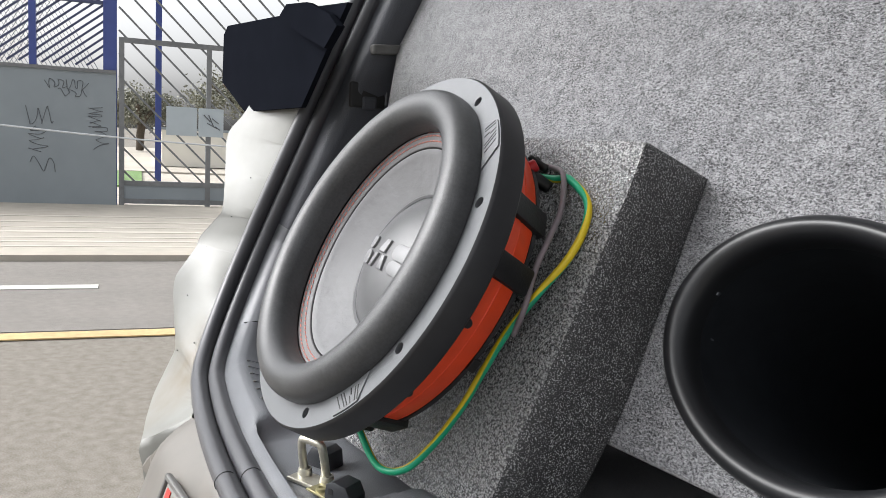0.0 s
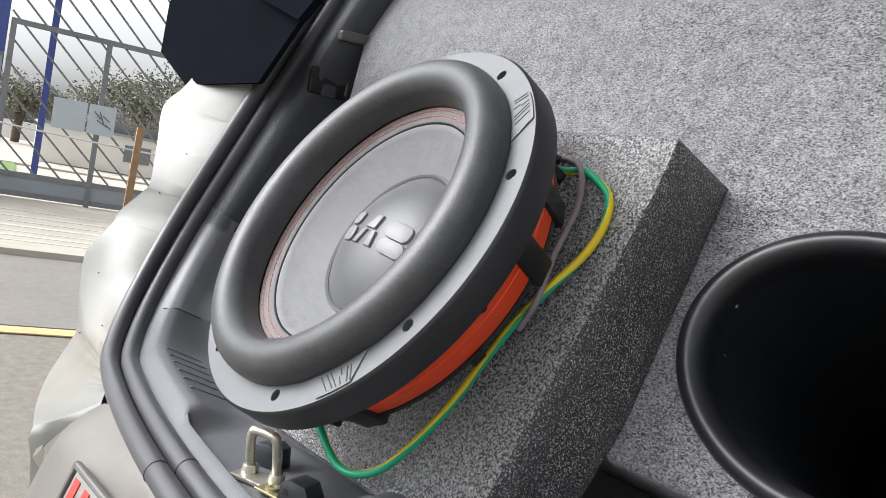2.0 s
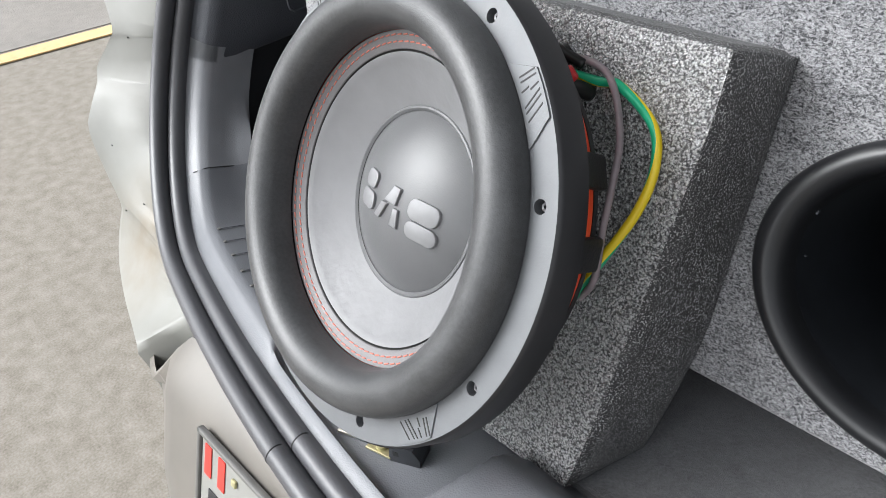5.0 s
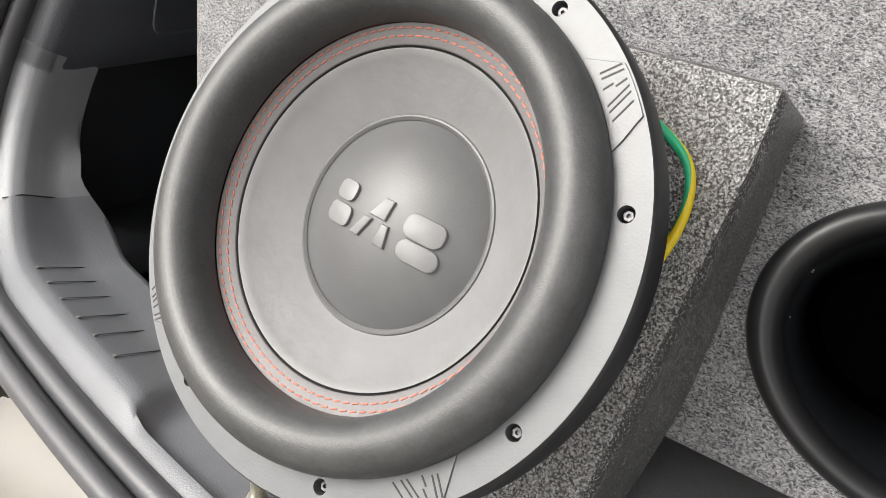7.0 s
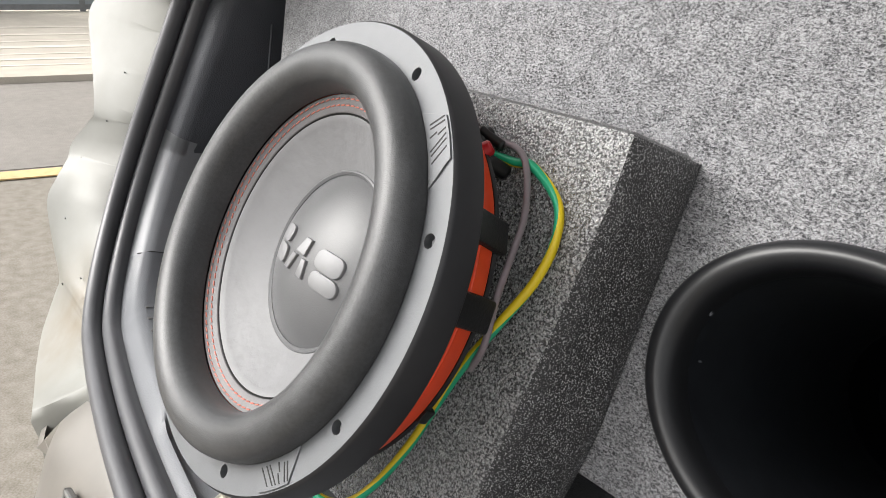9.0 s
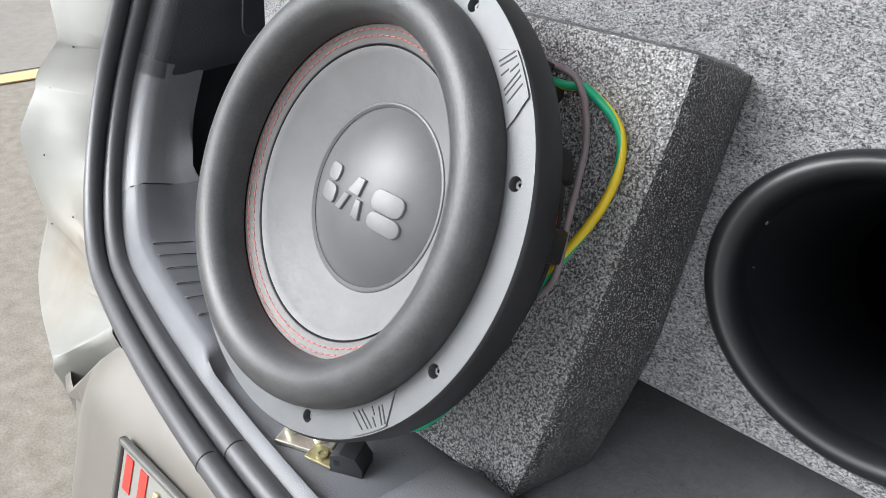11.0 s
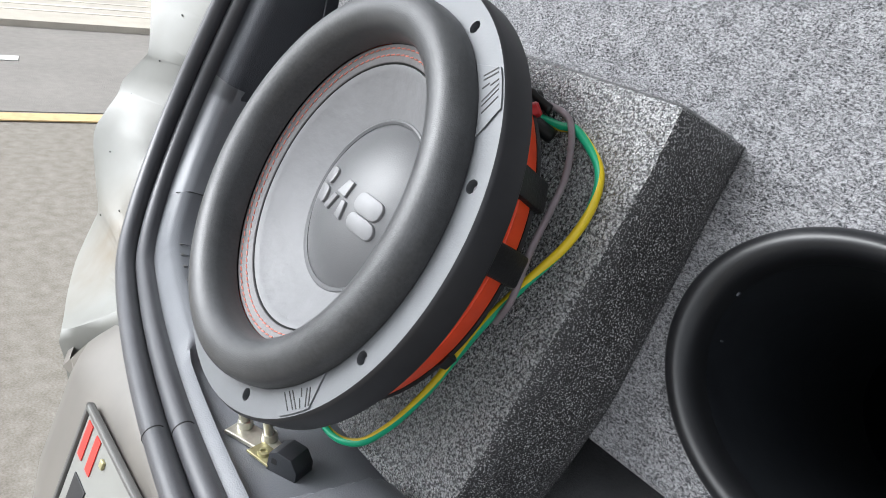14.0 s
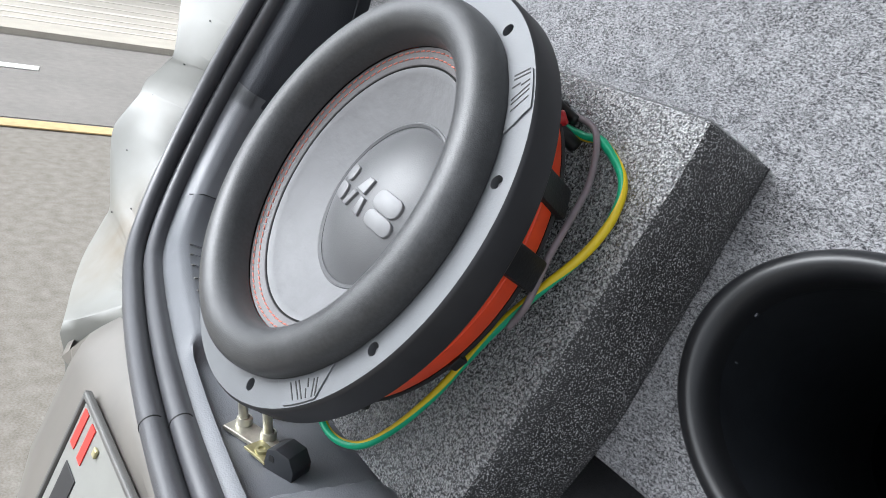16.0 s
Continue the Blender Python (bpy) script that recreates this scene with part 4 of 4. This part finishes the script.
def striped_cable(name, pts, rad, label, turns):
    """A round cable with one green and one yellow side that wind about it."""
    w = empty(name, label, "cable")
    path = spline(pts, 10)
    n, s = len(path), 16
    verts, faces, idx = [], [], []
    for i, p in enumerate(path):
        t = (path[min(i + 1, n - 1)] - path[max(i - 1, 0)]).normalized()
        y = (BOXN - t * BOXN.dot(t)).normalized()
        x = y.cross(t).normalized()
        a0 = radians(float(np.interp(i / (n - 1), [k[0] for k in turns], [k[1] for k in turns]))) - math.pi / 2
        verts += [p + (x * math.cos(a0 + 2 * math.pi * k / s) + y * math.sin(a0 + 2 * math.pi * k / s)) * rad for k in range(s)]
    for i in range(n - 1):
        for j in range(s):
            faces.append((i * s + j, i * s + (j + 1) % s, (i + 1) * s + (j + 1) % s, (i + 1) * s + j))
            idx.append(0 if j < 8 else 1)
    ob = mesh_ob("insulation", verts, faces, None, mats=[M_green, M_yellow], index=idx)
    under(ob, w)
    return w


striped_cable("ground_cable", YG, 0.0031, "green and yellow striped cable curving over the foam", [(0, 0), (0.15, 90), (0.3, 180), (0.42, 270), (0.5, 340), (0.65, 290), (0.8, 350), (0.92, 430), (1, 450)])
gw = empty("speaker_cable", "thin grey-purple cable beside the basket", "cable")
tube("insulation", spline(GW, 8), 0.0023, M_grey_wire, gw)
# stripped copper end and black sleeve at the terminal
tube("copper_end", spline([Vector((0.055, 0.116, 0.982)), Vector((0.063, 0.121, 0.984)), Vector(YG[0])], 6), 0.0022, M_copper, gw, "bare twisted copper end", seg=8)
tube("sleeve", spline([Vector((0.0815, 0.103, 0.984)), Vector((0.0845, 0.110, 0.9795)), Vector((0.0885, 0.1175, 0.974))], 5), 0.0052, M_tape, gw, "black rubber sleeve", seg=12)
tube("sleeve", spline([Vector((0.060, 0.119, 0.997)), Vector((0.068, 0.1215, 0.9925)), Vector((0.078, 0.1235, 0.9885))], 5), 0.0036, M_tape, gw, "black rubber sleeve", seg=12)


# ---- across the street ----
FC = 9.86      # line of the wall and gate


def bar_bm(p, q, w, d=None):
    """A square bar between two points."""
    p, q = Vector(p), Vector(q)
    t = q - p
    m = Matrix.Translation((p + q) / 2) @ t.to_track_quat('Z', 'Y').to_matrix().to_4x4()
    return box_bm(w, d or w, t.length, m)


def slab_bm(a0, a1, c0, c1, z0, z1):
    bm = bmesh.new()
    v = [bm.verts.new(street(a, c, z)) for z in (z0, z1) for a, c in ((a0, c0), (a1, c0), (a1, c1), (a0, c1))]
    for f in ((0, 1, 2, 3), (4, 5, 6, 7), (0, 1, 5, 4), (1, 2, 6, 5), (2, 3, 7, 6), (3, 0, 4, 7)):
        bm.faces.new([v[i] for i in f])
    return bm


GZ = 0.05
wall = empty("sheet_wall", "grey-blue sheet metal wall with graffiti and blue fence above", "wall")
for k in range(5):
    part("sheet", slab_bm(-0.45 - (k + 1) * 2.6, -0.452 - k * 2.6, FC, FC + 0.06, GZ, 1.62), M_wall, wall)
part("coping", slab_bm(-13.5, -0.45, FC - 0.02, FC + 0.08, 1.62, 1.66), M_gate, wall)
for a in (-0.52, -1.35, -2.0, -2.75, -3.5, -4.3, -5.1):
    w = 0.15 if a == -0.52 else 0.075
    part("blue_post", slab_bm(a - w / 2, a + w / 2, FC + 0.02, FC + 0.12, 1.62 if a != -0.52 else GZ, 4.4), M_bluepaint, wall, "blue painted steel post")
for k in range(58):
    a0, a1, z0, z1 = -6.9 + k * 0.12, -6.9 + k * 0.12 + 1.9, 1.70, 3.2
    if a1 > -0.56:
        z1 -= (a1 + 0.56) * 1.5 / 1.9
        a1 = -0.56
    if a1 - a0 > 0.15:
        part("blue_brace", bar_bm(street(a0, FC + 0.07, z0), street(a1, FC + 0.07, z1), 0.024), M_slat, wall, "slanting blue-grey fence bar")
part("fence_rail", slab_bm(-6.6, -0.52, FC + 0.04, FC + 0.10, 2.42, 2.46), M_slat, wall)
bm = bmesh.new()
for k in range(98):
    a = -6.4 + k * 0.05
    for s in (1, -1):
        x0 = a if s > 0 else a + 0.9
        p, q = street(x0, FC + 0.1, 1.66), street(x0 + s * 0.9, FC + 0.1, 3.2)
        d = ROAD * 0.004
        bm.faces.new([bm.verts.new(p - d), bm.verts.new(p + d), bm.verts.new(q + d), bm.verts.new(q - d)])
mob = part("wire_mesh", bm, M_mesh, wall, "grey diamond wire mesh")
mob["kind"] = "stuff"
# scrawled graffiti strokes
rng = random.Random(4)
for cx, cz, w, h, n in ((-1.0, 1.46, 0.46, 0.12, 26), (-0.92, 1.37, 0.34, 0.10, 14), (-1.28, 1.08, 0.30, 0.22, 12), (-1.30, 0.80, 0.26, 0.30, 14), (-1.24, 0.52, 0.30, 0.20, 8), (-0.68, 1.10, 0.18, 0.26, 18), (-0.62, 0.85, 0.20, 0.30, 14), (-1.85, 0.95, 0.2, 0.3, 7)):
    pts, ph = [], rng.random() * 6.28
    for i in range(n):
        ph += 0.7 + rng.random() * 1.5
        u = (i + 0.5) / n - 0.5
        across = u if w > h else 0.42 * math.cos(ph)
        up = 0.45 * math.sin(ph) if w > h else -u
        pts.append(street(cx + w * (across + 0.12 * (rng.random() - 0.5)), FC - 0.004, cz + h * (up + 0.12 * (rng.random() - 0.5))))
    tube("graffiti", spline(pts, 5), 0.0036, M_graffiti, wall, "dark grey graffiti scrawl", seg=5)

gate = empty("gate", "grey steel lattice gate with slanting bars", "gate")
G0, G1 = -0.42, 4.2
for z in (GZ + 0.02, GZ + 0.24, 2.0, 3.1):
    part("rail", slab_bm(G0, G1, FC, FC + 0.05, z, z + 0.06), M_gate, gate)
part("foot_panel", slab_bm(G0, G1, FC + 0.01, FC + 0.03, GZ + 0.05, GZ + 0.26), M_wall, gate, "grey sheet foot panel")
for a in (G0 + 0.03, 0.62, 1.75, 2.9, G1):
    part("gate_post", slab_bm(a - 0.03, a + 0.03, FC - 0.005, FC + 0.055, GZ, 2.03), M_gate, gate)
for k in range(26):
    a = -3.0 + k * 0.27
    z0, z1 = GZ + 0.26, 3.1
    a1 = a + (z1 - z0) * 1.0
    # bars fall towards the far end
    s0, s1 = max(a, G0), min(a1, G1)
    if s1 - s0 < 0.1:
        continue
    za, zb = z1 - (s0 - a), z1 - (s1 - a)
    part("slanting_bar", bar_bm(street(s0, FC + 0.02, za), street(s1, FC + 0.02, zb), 0.022), M_gate, gate)
for a0, a1 in ((0.12, 0.48), (0.50, 0.80)):
    part("sign_panel", slab_bm(a0, a1, FC - 0.02, FC - 0.005, 0.93, 1.28), M_sign, gate, "pale grey sign panel")
for a0, z0, a1, z1 in ((0.56, 1.20, 0.64, 1.12), (0.62, 1.20, 0.68, 1.06), (0.66, 1.16, 0.74, 1.10), (0.60, 1.10, 0.72, 1.04), (0.70, 1.06, 0.76, 1.02)):
    part("spray_stroke", bar_bm(street(a0, FC - 0.023, z0), street(a1, FC - 0.023, z1), 0.012), M_graffiti, gate, "black spray stroke")
for a in (0.05, 2.35, 2.75):
    part("blue_post", slab_bm(a - 0.04, a + 0.04, FC + 1.2, FC + 1.28, 0.1, 4.2), M_bluepaint, gate, "blue painted post behind the gate")

stick = empty("wooden_post", "weathered wooden post on a round foot on the pavement", "post")
part("shaft", bar_bm(street(0.58, 5.95, GZ), street(0.60, 5.95, 1.05), 0.05), M_wood, stick)
b_ = lathe("foot", [(0.0, 0.07), (0.10, 0.065), (0.13, 0.05), (0.14, 0.0)], M_pave, stick, "round concrete foot", seg=24)
b_.location = street(0.58, 5.95, GZ)

house = empty("low_building", "low white plastered building behind the gate", "building")
part("house_wall", slab_bm(0.3, 5.0, 20.0, 26.0, 0.1, 0.98), M_whitewall, house)
part("roof", slab_bm(0.2, 5.1, 19.9, 26.1, 0.98, 1.04), M_wall, house)
part("house_window", slab_bm(2.1, 2.7, 19.97, 20.0, 0.4, 0.8), M_gate, house)
lawn = strip("lawn", "green grass patch behind the gate", "grass", -4.0, -0.15, 13.0, 17.5, 0.05, 0.08, M_grass)


def tree(name, base, h, r, seed):
    rg = random.Random(seed)
    t = empty(name, "green tree with dense uneven crown behind the gate", "tree", Matrix.Translation(base), group="trees behind the gate")
    tube("trunk", spline([Vector((0, 0, 0)), Vector((0.1, 0, h * 0.3)), Vector((0.0, 0.1, h * 0.55)), Vector((0.1, 0, h * 0.8))], 4), 0.16, M_bark, t, seg=8)
    for k in range(5):
        a = rg.random() * 6.28
        tube("limb", spline([Vector((0, 0, h * 0.45)), Vector((math.cos(a) * r * 0.4, math.sin(a) * r * 0.4, h * 0.65)), Vector((math.cos(a) * r * 0.75, math.sin(a) * r * 0.75, h * 0.8))], 3), 0.06, M_bark, t, seg=6)
    vs, fs = [], []
    clumps = [Vector((rg.gauss(0, r * 0.42), rg.gauss(0, r * 0.42), h * 0.72 + rg.gauss(0, h * 0.11))) for _ in range(34)]
    for c in clumps:
        for _ in range(150):
            p = c + Vector((rg.gauss(0, 0.3), rg.gauss(0, 0.3), rg.gauss(0, 0.22)))
            d1 = Vector((rg.gauss(0, 1), rg.gauss(0, 1), rg.gauss(0, 1))).normalized() * 0.065
            d2 = d1.orthogonal().normalized() * 0.034
            n0 = len(vs)
            vs += [p - d1, p + d2, p + d1, p - d2]
            fs.append((n0, n0 + 1, n0 + 2, n0 + 3))
    cr = under(mesh_ob("crown", vs, fs, M_leaf, smooth=False), t)
    cr["kind"] = "stuff"
    return t


tree("tree", street(3.6, 30, 0.1), 3.2, 2.0, 1)
tree("tree", street(-0.2, 34, 0.1), 2.2, 1.5, 2)
tree("tree", street(6.2, 30, 0.1), 3.6, 2.2, 3)
strip("far_kerb", "pale yard paving behind the gate", "pavement", -30, 30, 17.5, 19.8, 0.05, 0.09, M_pave)
cab = empty("slack_cable", "thin pale cable slung across in front of the wall", "cable")
tube("strand", spline([street(-9, FC - 1.4, 1.45), street(-3.0, FC - 1.4, 1.06), street(0.2, FC - 1.4, 0.86), street(4.0, FC - 1.4, 0.80)], 8), 0.010, M_cable, cab, seg=6)
